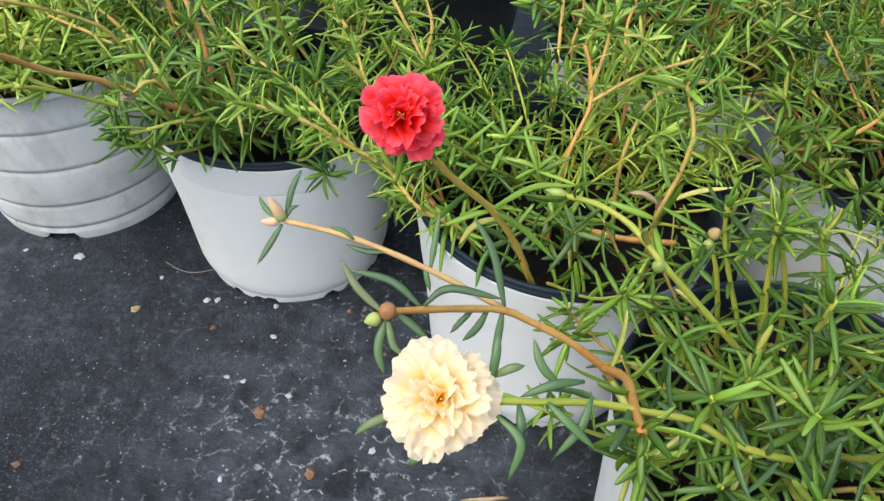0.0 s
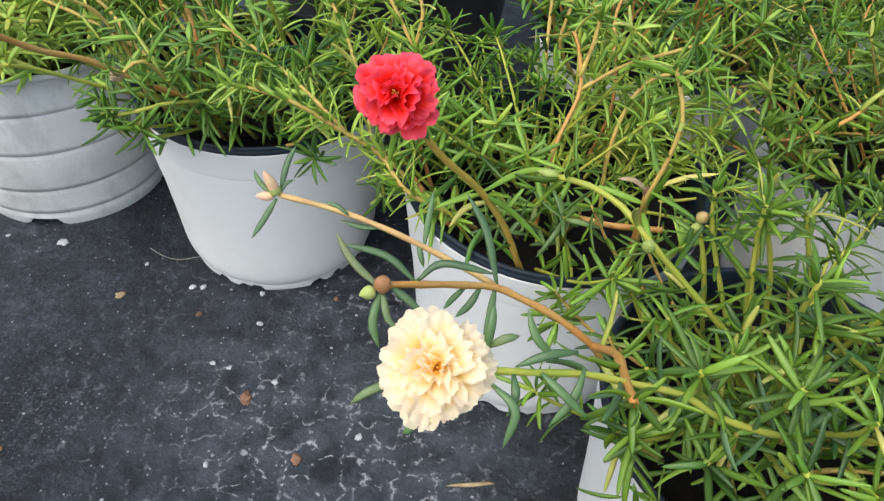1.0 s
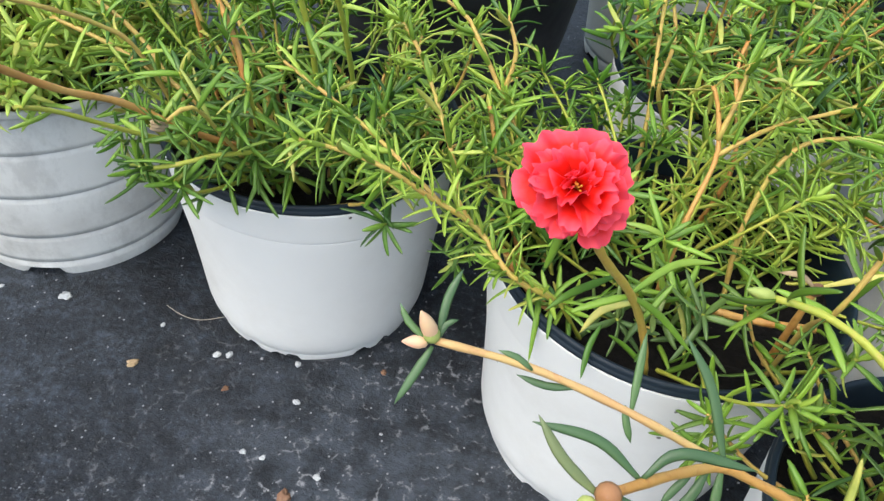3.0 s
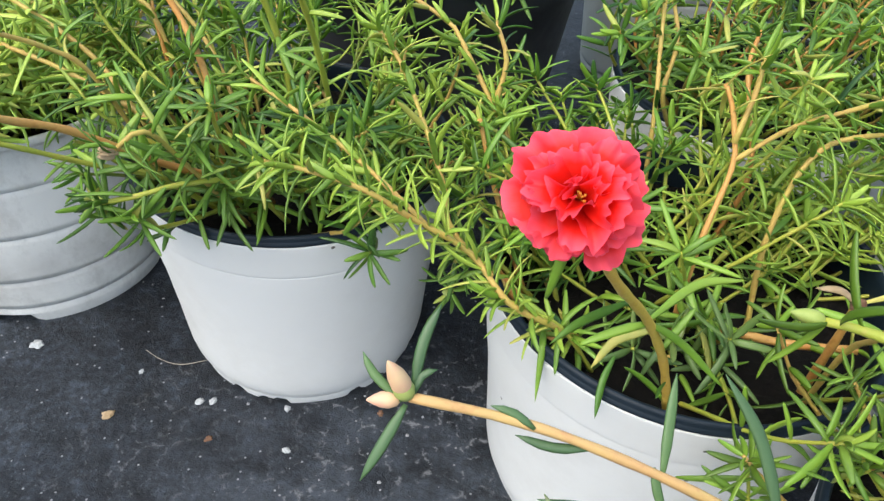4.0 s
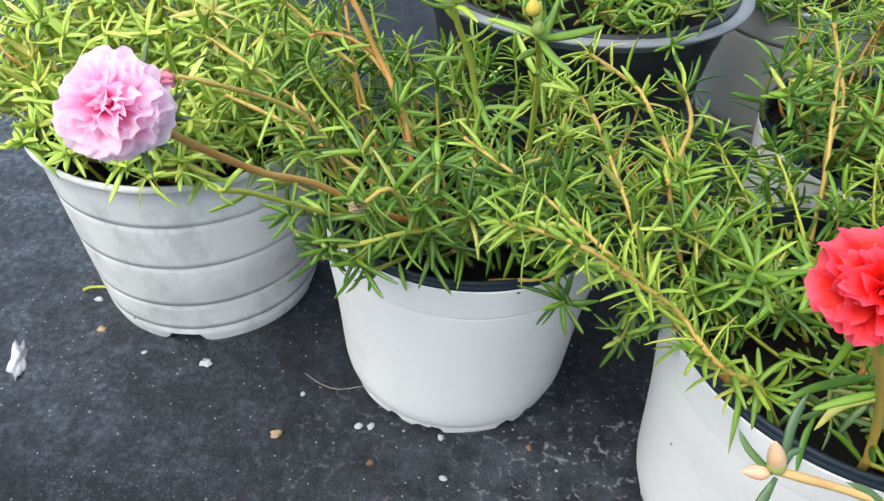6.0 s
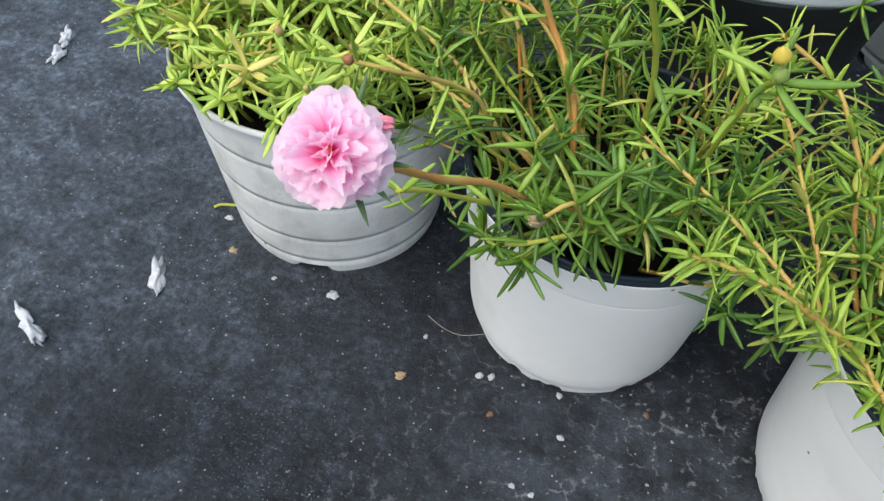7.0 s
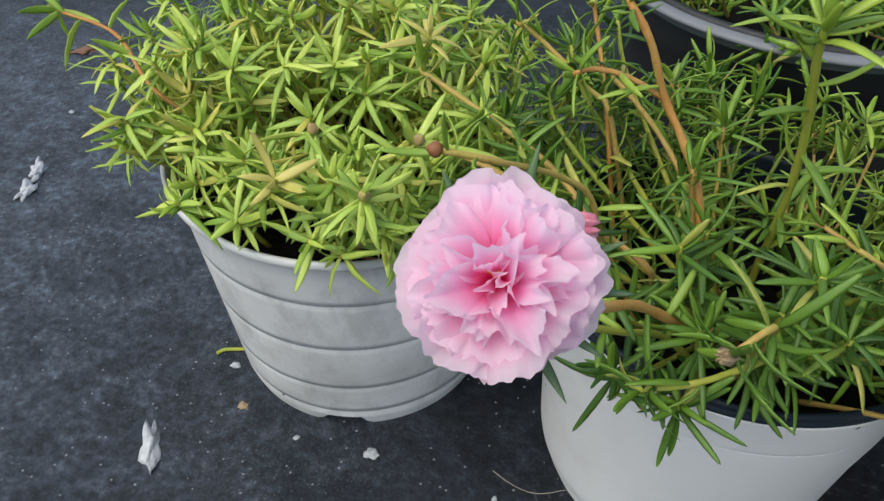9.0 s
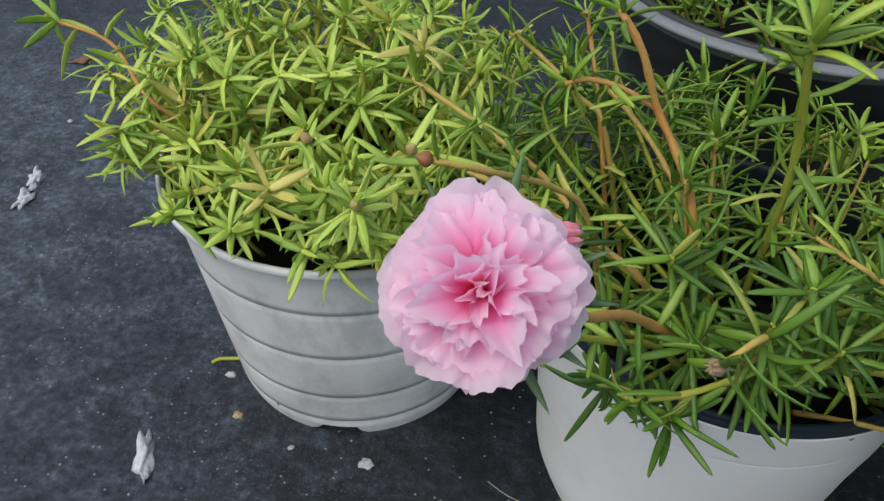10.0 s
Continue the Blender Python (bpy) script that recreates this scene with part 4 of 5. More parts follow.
shed = part("withered_bud", mesh_from("withered_bud", v, f, DRY), p2, "dry tan flower remains")
shed.matrix_basis = Matrix.Translation(Vector((-0.1106, 0.4743, 0.1822)) - Vector(o2)) @ Vector((-0.7, -0.5, 0.3)).to_track_quat("Z", "Y").to_matrix().to_4x4() @ Matrix.Scale(0.85, 4)
for spot in ((-0.088, 0.501, 0.187), (-0.112, 0.526, 0.176), (-0.114, 0.484, 0.15), (-0.132, 0.493, 0.148), (-0.063, 0.523, 0.174)):
    c = np.array([-0.092, 0.548, 0.112])
    branch(p2, o2, r2, turned_up(c, spot), 0.0011, 0.0008, GREENSTEM, SHADYLEAF, 0.3, 0.005, 0.0172, 0.0021, 12, 66)
for at in ((-0.112, 0.496, 0.166), (-0.135, 0.506, 0.163), (-0.075, 0.5, 0.168), (-0.045, 0.506, 0.166), (-0.15, 0.53, 0.168), (-0.095, 0.497, 0.176), (-0.06, 0.51, 0.175), (-0.12, 0.515, 0.178), (-0.165, 0.58, 0.182), (-0.16, 0.6, 0.19), (-0.145, 0.625, 0.19), (-0.17, 0.555, 0.175)):
    c = np.array([-0.088, 0.55, 0.112])
    branch(p2, o2, r2, turned_up(c, at), 0.0012, 0.0008, GREENSTEM, SHADYLEAF, 0.3, 0.0055, 0.0172, 0.002, 10, 66)
branch(p2, o2, r2, [(-0.112, 0.555, 0.112), (-0.118, 0.545, 0.13), (-0.1229, 0.5353, 0.1491), (-0.135, 0.5398, 0.1549), (-0.1659, 0.5479, 0.1654), (-0.1917, 0.5523, 0.1715)], 0.0013, 0.001, TAN, LEAF, 0.55, 0.009, 0.017, 0.0021, 9)
branch(p2, o2, r2, [(-0.12, 0.545, 0.112), (-0.1415, 0.5483, 0.1518), (-0.1596, 0.56, 0.1659), (-0.1843, 0.5688, 0.177), (-0.2089, 0.5761, 0.1864)], 0.0012, 0.001, TAN, LEAF, 0.4, 0.01, 0.017, 0.0021, 9)

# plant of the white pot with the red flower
# Light on its right side is put into paler leaves.
p3, o3, r3 = plant(P3, 0.112, "green moss rose with a coral-red double flower", 45, 70, 0.09, 0.0168, 0.0021, DEEP, lit_mat=LEAF, lean=(0.12, 0.0), radius=0.062, rise=(30, 85), pieces=120, droop=0.2, front_gap=0.15, start=0.1, gap=0.0038, stem_mats=[GREENSTEM])
s, pts = branch(p3, o3, r3, [(0.0745, 0.456, 0.110), (0.0688, 0.4484, 0.129), (0.061, 0.4429, 0.1527), (0.0492, 0.4335, 0.1783), (0.034, 0.4189, 0.2046), (0.0225, 0.4095, 0.2285)], 0.0015, 0.0012, GOLD, DEEP, leafy=False, label="golden tan stem to the red flower")
for base, middle, tip, kind in (
    ((0.0482, 0.4338, 0.1781), (0.0626, 0.4388, 0.1652), (0.0782, 0.4381, 0.1499), DEEP),
    ((0.0535, 0.4380, 0.1704), (0.0441, 0.4369, 0.1657), (0.0384, 0.4325, 0.1582), LEAF),
    ((0.0408, 0.4262, 0.1912), (0.0325, 0.4341, 0.1739), (0.0258, 0.4329, 0.1655), DEEP),
    ((0.0500, 0.4350, 0.1770), (0.0658, 0.4516, 0.1763), (0.0828, 0.4614, 0.1712), LEAF),
):
    blade(s, o3, base, middle, tip, 0.0026, kind)
leaf_objects(whorls(pts[: int(0.6 * len(pts))], r3, 0.2, 0.014, 0.018, 0.0022, 0), r3, DEEP, s, o3)
RED_AT, RED_WAY = np.array([0.0206, 0.4085, 0.2325]), (-0.06, -0.62, 0.78)
double_flower(p3, o3, RED_AT, RED_WAY, 0.013, RED, 13, LOOSE, "coral-red double flower with ruffled petals", crimp=0.8, notch=0.15, loose=1.2)
collar(p3, o3, r3, RED_AT - np.array([0, 0, 0.002]), RED_WAY, 8, 0.014, 0.0021, DEEP, 105)
s, pts = branch(p3, o3, r3, [(0.05, 0.485, 0.110), (0.034, 0.468, 0.135), (0.0162, 0.4652, 0.1469), (0.0019, 0.4762, 0.1566), (-0.0175, 0.4751, 0.1694), (-0.0312, 0.4727, 0.1799), (-0.0469, 0.4733, 0.1843), (-0.0617, 0.4728, 0.1866)], 0.0013, 0.0008, TAN, LEAF, 0.1, 0.0013, 0.0145, 0.002, 12, 56, label="long tan stem lying over the next pot")
branch(p3, o3, r3, [(-0.0128, 0.4785, 0.164), (-0.0228, 0.4862, 0.168), (-0.0405, 0.5014, 0.1719), (-0.0586, 0.5138, 0.1762), (-0.0845, 0.529, 0.1822)], 0.001, 0.0007, TAN, LEAF, 0.05, 0.0022, 0.014, 0.0019, 5, 56)
branch(p3, o3, r3, [(0.035, 0.51, 0.112), (0.026, 0.5306, 0.1233), (0.0162, 0.55, 0.1459), (0.0051, 0.5624, 0.1603), (-0.0111, 0.5776, 0.1808), (-0.0181, 0.5853, 0.1849), (-0.0395, 0.595, 0.1926)], 0.0012, 0.0009, TAN, LEAF, 0.15, 0.0028, 0.015, 0.002, 10, 58)
branch(p3, o3, r3, [(0.0051, 0.5624, 0.1603), (0.008, 0.569, 0.178), (0.002, 0.578, 0.19)], 0.0012, 0.0009, TAN, DEEP, 0.1, 0.004, 0.017, 0.0021, 11)
branch(p3, o3, r3, [(0.03, 0.495, 0.112), (-0.0036, 0.5006, 0.1424), (-0.0102, 0.5124, 0.1561), (-0.0246, 0.5395, 0.1738), (-0.0333, 0.5494, 0.1854), (-0.0418, 0.5558, 0.1931)], 0.0011, 0.0008, TAN, LEAF, 0.08, 0.0018, 0.015, 0.002, 12, 58)
branch(p3, o3, r3, [(0.025, 0.505, 0.112), (0.01, 0.53, 0.14), (0.0, 0.545, 0.165)], 0.0013, 0.001, ORANGE, DEEP, 0.3, 0.008, 0.015, 0.0023, 8)
s, pts = branch(p3, o3, r3, [(0.078, 0.488, 0.112), (0.0802, 0.4979, 0.153), (0.0884, 0.5164, 0.1731), (0.0876, 0.5235, 0.1828), (0.0852, 0.5291, 0.1908), (0.0822, 0.5329, 0.1962)], 0.0012, 0.0009, ORANGE, FADED, 0.9, 0.02, 0.02, 0.0026, 4, 70)
branch(p3, o3, r3, [(0.0878, 0.5215, 0.18), (0.092, 0.53, 0.195), (0.0925, 0.5345, 0.206)], 0.0012, 0.0009, TAN, DEEP, 0.3, 0.004, 0.015, 0.0022, 12)
branch(p3, o3, r3, [(0.0886, 0.5181, 0.1752), (0.1079, 0.5279, 0.1848), (0.1308, 0.535, 0.1913), (0.142, 0.538, 0.195)], 0.001, 0.0008, TAN, DEEP, 0.12, 0.005, 0.0165, 0.0022, 11)
branch(p3, o3, r3, [(0.122, 0.466, 0.112), (0.1195, 0.458, 0.15), (0.1117, 0.4385, 0.178), (0.1157, 0.4409, 0.198), (0.1174, 0.4456, 0.2123), (0.1149, 0.4535, 0.2208), (0.112, 0.4587, 0.2264)], 0.0011, 0.0008, TAN, DEEP, 0.5, 0.005, 0.0172, 0.0022, 12, 66)
branch(p3, o3, r3, [(0.05, 0.47, 0.112), (0.034, 0.468, 0.136), (0.012, 0.468, 0.147)], 0.0009, 0.0007, GREENSTEM, DEEP, 0.4, 0.007, 0.013, 0.0022, 8)
s, pts = branch(p3, o3, r3, [(0.03, 0.502, 0.112), (0.008, 0.506, 0.131), (-0.003, 0.513, 0.119), (-0.0038, 0.522, 0.092)], 0.001, 0.0008, GREENSTEM, DEEP, 0.3, 0.006, 0.016, 0.0023, 6)
bud(s, o3, pts[-1], (-0.6, -0.3, 0.3), 0.005, 0.0018, BUDGREEN)
branch(p3, o3, r3, [(0.11, 0.5, 0.112), (0.108, 0.512, 0.15), (0.1191, 0.5254, 0.1784), (0.1472, 0.5323, 0.1851)], 0.0012, 0.0009, TAN, DEEP, 0.15, 0.005, 0.017, 0.0021, 9)
branch(p3, o3, r3, [(0.076, 0.565, 0.113), (0.075, 0.587, 0.154), (0.0744, 0.6045, 0.1736), (0.0742, 0.62, 0.1915)], 0.0012, 0.0009, TAN, DEEP, 0.3, 0.007, 0.017, 0.0021, 10)
branch(p3, o3, r3, [(0.105, 0.55, 0.112), (0.1119, 0.5566, 0.1464), (0.1076, 0.5853, 0.1755), (0.1113, 0.5983, 0.1882)], 0.0012, 0.0009, ORANGE, DEEP, 0.4, 0.008, 0.016, 0.0021, 9)
s, pts = branch(p3, o3, r3, [(0.040, 0.478, 0.108), (0.032, 0.485, 0.1155), (0.022, 0.4939, 0.1205), (0.0134, 0.5029, 0.1245), (0.008, 0.512, 0.131)], 0.0026, 0.0018, ORANGE, DEEP, leafy=False, label="thick old orange-brown stem leaning on the rim")
blade(s, o3, (0.0306, 0.4849, 0.1214), (0.0295, 0.4658, 0.1298), (0.0293, 0.4533, 0.1134), 0.0025, DEEP)
branch(p3, o3, r3, [(0.094, 0.487, 0.118), (0.0937, 0.4833, 0.1274), (0.1108, 0.4769, 0.1311), (0.1335, 0.4729, 0.1356)], 0.0018, 0.0014, ORANGE, DIMLEAF, 0.35, 0.008, 0.016, 0.0022, 4, label="thick tan stem lying over the soil")
blade(p3, o3, (0.0517, 0.4577, 0.136), (0.0481, 0.45, 0.1321), (0.0467, 0.4414, 0.124), 0.0024, DEEP)
for k in range(16):  # short sprigs and bare twigs on the open soil
    a, r = r3.uniform(2.7, 6.1), r3.uniform(0.012, 0.046)
    base = (P3[0] + r * math.cos(a), P3[1] + r * math.sin(a), 0.111)
    pts = grow(r3, base, a + r3.normal(0, 0.9), radians(r3.uniform(15, 62)), r3.uniform(0.018, 0.042) * (1.5 if a < 4.3 else 1.0), 0.2)
    bare = k % 9 == 3
    stem = part("stem", stem_mesh(pts, 0.0011, 0.0006, TAN if bare else GREENSTEM, o3, 6), p3)
    if not bare:
        fr = whorls(pts, r3, 0.25, 0.006, 0.0165, 0.0023, int(r3.integers(5, 9)), 70)
        leaf_objects([leaf for leaf in fr if not pierces(leaf, o3, 0.063)], r3, OLIVE if k % 3 == 0 else DEEP, stem, o3)

# front plant, whose long stems carry the cream flower and the buds
# The shade over this plant is put into its leaf colour.
p4, o4, r4 = plant(P4, 0.112, "sprawling green moss rose with a cream-yellow double flower", 56, 54, 0.095, 0.0155, 0.0019, DIMLEAF, tidy=True, lean=(-0.1, 0.1), radius=0.066, rise=(22, 80), pieces=240, droop=0.3, start=0.2)
s, pts = branch(p4, o4, r4, [(0.13, 0.385, 0.113), (0.1, 0.37, 0.16), (0.09, 0.364, 0.18), (0.0762, 0.3635, 0.1923), (0.0637, 0.3631, 0.1994), (0.0568, 0.3621, 0.2032), (0.0429, 0.3532, 0.2113), (0.0282, 0.3416, 0.2209)], 0.0014, 0.0010, ORANGE, OLIVE, 0.3, 0.0085, 0.0165, 0.0021, 0, 58, leafy=False, label="long orange-brown stem reaching out over the ground")
leaf_objects(whorls(pts[: int(0.55 * len(pts))], r4, 0.3, 0.006, 0.0165, 0.0022, 0), r4, DIMLEAF, s, o4)
blade(s, o4, (0.0272, 0.3412, 0.2201), (0.0197, 0.3447, 0.2246), (0.0144, 0.3493, 0.2296), 0.0021, BLUISH)
blade(s, o4, (0.0355, 0.3481, 0.2163), (0.0268, 0.352, 0.2208), (0.0145, 0.3527, 0.2224), 0.0021, BLUISH)
blade(s, o4, (0.0358, 0.3484, 0.2165), (0.0421, 0.3524, 0.2202), (0.0565, 0.3522, 0.2189), 0.0022, BLUISH)
blade(s, o4, (0.0275, 0.341, 0.2195), (0.0265, 0.3347, 0.2141), (0.0289, 0.3303, 0.2095), 0.0024, BLUISH)
blade(s, o4, (0.0278, 0.341, 0.2196), (0.0303, 0.3356, 0.2148), (0.0332, 0.3346, 0.2135), 0.002, BLUISH)
blade(s, o4, (0.0296, 0.3425, 0.2196), (0.0342, 0.3409, 0.2176), (0.039, 0.3386, 0.215), 0.0021, BLUISH)
blade(s, o4, (0.0529, 0.3595, 0.2055), (0.0503, 0.3553, 0.2019), (0.0467, 0.3523, 0.1991), 0.0022, BLUISH)
blade(s, o4, (0.0487, 0.3568, 0.2076), (0.0457, 0.3541, 0.2053), (0.0432, 0.3515, 0.2028), 0.0018, BLUISH)
blade(s, o4, (0.0571, 0.3622, 0.203), (0.0565, 0.3554, 0.1961), (0.0556, 0.3516, 0.1922), 0.0023, BLUISH)
blade(s, o4, (0.0575, 0.363, 0.2035), (0.0526, 0.373, 0.2144), (0.0457, 0.3799, 0.2219), 0.0024, BLUISH)
bud(s, o4, (0.0285, 0.342, 0.2205), (-0.3, -0.6, 0.7), 0.0046, 0.0024, BUDBROWN, "seed_bud", "round brown seed bud")
bud(s, o4, (0.0262, 0.3405, 0.2195), (-0.7, -0.5, 0.1), 0.0046, 0.0019, BUDGREEN)
branch(p4, o4, r4, [(0.09, 0.364, 0.18), (0.0925, 0.347, 0.1985), (0.0905, 0.3256, 0.2143), (0.0899, 0.3156, 0.2213)], 0.0014, 0.0011, ORANGE, DIMLEAF, 0.4, 0.012, 0.0145, 0.002, 7)
s, pts = branch(p4, o4, r4, [(0.0568, 0.3628, 0.2034), (0.0416, 0.3641, 0.2107), (0.0254, 0.3648, 0.2179), (0.0115, 0.3654, 0.2222), (-0.005, 0.3645, 0.2262)], 0.00095, 0.0008, ROSY, OLIVE, 0.1, 0.008, 0.0115, 0.0018, 0, 56, leafy=False, label="slim tan stem with two buds")
blade(s, o4, (-0.0046, 0.3653, 0.227), (-0.0038, 0.3705, 0.2324), (-0.0018, 0.3745, 0.2363), 0.0018, BLUISH)
blade(s, o4, (-0.006, 0.3639, 0.2259), (-0.0106, 0.3662, 0.2285), (-0.0126, 0.3683, 0.2308), 0.0015, BLUISH)
blade(s, o4, (-0.0045, 0.3646, 0.2267), (-0.0035, 0.3668, 0.2286), (-0.0013, 0.3677, 0.2294), 0.0013, BLUISH)
blade(s, o4, (-0.0054, 0.3636, 0.2255), (-0.0083, 0.3589, 0.2211), (-0.0108, 0.3551, 0.2174), 0.0018, BLUISH)
blade(s, o4, (0.0142, 0.3645, 0.222), (0.011, 0.3658, 0.2235), (0.0071, 0.3662, 0.2242), 0.0014, BLUISH)
blade(s, o4, (0.0233, 0.3646, 0.2185), (0.0174, 0.3641, 0.2184), (0.0115, 0.3648, 0.2195), 0.0016, BLUISH)
blade(s, o4, (0.0355, 0.3644, 0.2135), (0.0359, 0.3703, 0.2193), (0.0363, 0.3761, 0.2251), 0.0018, BLUISH)
blade(s, o4, (0.0339, 0.3651, 0.2148), (0.0349, 0.3625, 0.2121), (0.0363, 0.3601, 0.2096), 0.0017, BLUISH)
bud(s, o4, (-0.0053, 0.3647, 0.2264), (-0.35, -0.05, 0.9), 0.0084, 0.0016, BUDPINK, "bud", "peach-pink pointed bud")
bud(s, o4, (-0.0052, 0.3647, 0.2259), (-0.35, -0.05, 0.9), 0.0050, 0.0017, BUDGREEN, "sepal", "green sepal cup of the bud")
bud(s, o4, (-0.0062, 0.3644, 0.2256), (-0.9, -0.15, 0.0), 0.0052, 0.0014, BUDPINK, "bud", "small peach-pink bud")
YEL_AT, YEL_WAY = np.array([0.0445, 0.3145, 0.226]), (0.02, -0.55, 0.83)
s, pts = branch(p4, o4, r4, [(0.175, 0.385, 0.115), (0.165, 0.36, 0.155), (0.14, 0.338, 0.184), (0.1198, 0.3327, 0.196), (0.1072, 0.3321, 0.2045), (0.0908, 0.3269, 0.2135), (0.0793, 0.3238, 0.2187), (0.0672, 0.3196, 0.2224), (0.057, 0.317, 0.2244), (0.048, 0.315, 0.2255)], 0.0011, 0.0009, GREENSTEM, BLUISH, leafy=False, label="yellow-green stem to the cream flower")
leaf_objects(whorls(pts[: int(0.86 * len(pts))], r4, 0.3, 0.0065, 0.0155, 0.0021, 0), r4, BLUISH, s, o4)
double_flower(p4, o4, YEL_AT, YEL_WAY, 0.0128, CREAM, 29, SOFT, "cream-yellow double flower with orange-yellow heart", crimp=0.9, notch=0.08, loose=1.0)
for base, middle, tip in (
    ((0.0553, 0.3197, 0.2275), (0.0557, 0.3225, 0.2335), (0.0558, 0.3269, 0.2364)),
    ((0.0558, 0.3205, 0.2285), (0.0591, 0.3209, 0.2315), (0.0624, 0.3224, 0.2313)),
    ((0.0719, 0.3223, 0.2246), (0.0664, 0.3246, 0.2288), (0.0638, 0.3294, 0.2325)),
    ((0.0761, 0.3230, 0.2275), (0.0694, 0.3204, 0.2285), (0.0621, 0.3180, 0.2255)),
    ((0.0684, 0.3185, 0.2240), (0.0736, 0.3147, 0.2225), (0.0800, 0.3122, 0.2179)),
    ((0.0785, 0.3220, 0.2230), (0.0764, 0.3155, 0.2201), (0.0716, 0.3108, 0.2146)),
    ((0.0574, 0.3120, 0.2262), (0.0630, 0.3072, 0.2245), (0.0614, 0.3018, 0.2178)),
    ((0.0620, 0.3165, 0.2248), (0.0629, 0.3119, 0.2236), (0.0620, 0.3093, 0.2196)),
    ((0.0360, 0.3125, 0.2222), (0.0298, 0.3089, 0.2209), (0.0266, 0.3072, 0.2181)),
    ((0.0420, 0.3090, 0.2185), (0.0410, 0.3045, 0.2169), (0.0391, 0.3037, 0.2149)),
):
    blade(s, o4, base, middle, tip, 0.0021, BLUISH)
s, pts = branch(p4, o4, r4, [(0.165, 0.385, 0.113), (0.1439, 0.3835, 0.1658), (0.1376, 0.3867, 0.1696), (0.1174, 0.3883, 0.1897), (0.1033, 0.3889, 0.2042), (0.0941, 0.398, 0.209), (0.0833, 0.4037, 0.2113), (0.0735, 0.4062, 0.2112)], 0.0013, 0.001, GREENSTEM, DIMLEAF, 0.3, 0.008, 0.016, 0.0021, 3)
bud(s, o4, (0.0738, 0.4062, 0.2112), (-1.0, 0.15, 0.1), 0.0072, 0.0018, BUDGREEN, "bud", "pale green pointed bud")
branch(p4, o4, r4, [(0.17, 0.4, 0.113), (0.152, 0.41, 0.16), (0.149, 0.4173, 0.19), (0.147, 0.424, 0.205)], 0.0012, 0.0009, GREENSTEM, DIMLEAF, 0.3, 0.006, 0.0165, 0.002, 11)
for at in ((0.125, 0.335, 0.17), (0.105, 0.345, 0.165), (0.14, 0.32, 0.195), (0.16, 0.335, 0.2), (0.175, 0.345, 0.215), (0.13, 0.36, 0.19), (0.15, 0.375, 0.21), (0.185, 0.38, 0.22), (0.115, 0.38, 0.18), (0.13, 0.425, 0.2), (0.139, 0.338, 0.206), (0.141, 0.408, 0.209), (0.111, 0.336, 0.21), (0.145, 0.356, 0.193)):
    c = np.array([0.165, 0.395, 0.112])
    branch(p4, o4, r4, turned_up(c, at), 0.0012, 0.0008, GREENSTEM, DIMLEAF, 0.25, 0.0055, 0.0158, 0.0019, 9, 64)
branch(p4, o4, r4, [(0.168, 0.405, 0.113), (0.157, 0.411, 0.17), (0.1427, 0.4112, 0.205)], 0.0011, 0.0009, GREENSTEM, DIMLEAF, 0.4, 0.007, 0.016, 0.0019, 11)
branch(p4, o4, r4, [(0.182, 0.41, 0.113), (0.1705, 0.412, 0.17), (0.1564, 0.4123, 0.205)], 0.0011, 0.0009, GREENSTEM, DIMLEAF, 0.4, 0.007, 0.016, 0.0019, 11)
s, pts = branch(p4, o4, r4, [(0.15, 0.415, 0.113), (0.136, 0.418, 0.165), (0.128, 0.4225, 0.186)], 0.0011, 0.0009, GREENSTEM, DIMLEAF, 0.4, 0.007, 0.016, 0.0022, 5)
bud(s, o4, (0.1282, 0.4228, 0.1865), (0.2, -0.3, 0.9), 0.0054, 0.0023, BUDROSE, "bud", "round green bud flushed pink")
bud(s, o4, (0.1272, 0.4203, 0.1845), (-0.1, -0.6, 0.6), 0.0046, 0.002, BUDGREEN)
s, pts = branch(p4, o4, r4, [(0.1174, 0.3883, 0.1897), (0.1085, 0.3884, 0.1985), (0.1033, 0.3885, 0.203)], 0.0009, 0.0008, GREENSTEM, DIMLEAF, leafy=False)
bud(s, o4, (0.1033, 0.388, 0.2025), (-0.2, -0.6, 0.7), 0.0048, 0.0021, BUDGREEN)
s, pts = branch(p3, o3, r3, [(0.122, 0.47, 0.112), (0.12, 0.466, 0.145), (0.1189, 0.4647, 0.163)], 0.0016, 0.0013, ORANGE, DIMLEAF, leafy=False, label="broken brown stub")
bud(s, o3, (0.1189, 0.4647, 0.161), (0.1, -0.2, 0.9), 0.006, 0.0024, RUST, "withered_bud", "dried rust-brown flower remains")
blade(s, o3, (0.1185, 0.464, 0.164), (0.112, 0.4645, 0.1685), (0.105, 0.4655, 0.1675), 0.0024, DRY, "dry tan leaf")
blade(s, o3, (0.1195, 0.464, 0.165), (0.13, 0.459, 0.177), (0.142, 0.4555, 0.184), 0.0022, FADED, "faded yellow leaf")
stars(p4, o4, r4, 14, 0.072, 0.2, 0.05, 0.0155, 0.0019, DIMLEAF, arc=(3.3, 5.7))

# plants behind
p5, o5, r5 = plant(P5, 0.112, "green moss rose in a shaded white pot", 67, 80, 0.095, 0.0165, 0.0023, DIMLEAF, lean=(-0.05, -0.1), rise=(35, 85), pieces=0, start=0.12, stem_mats=[TAN, GREENSTEM, ORANGE])
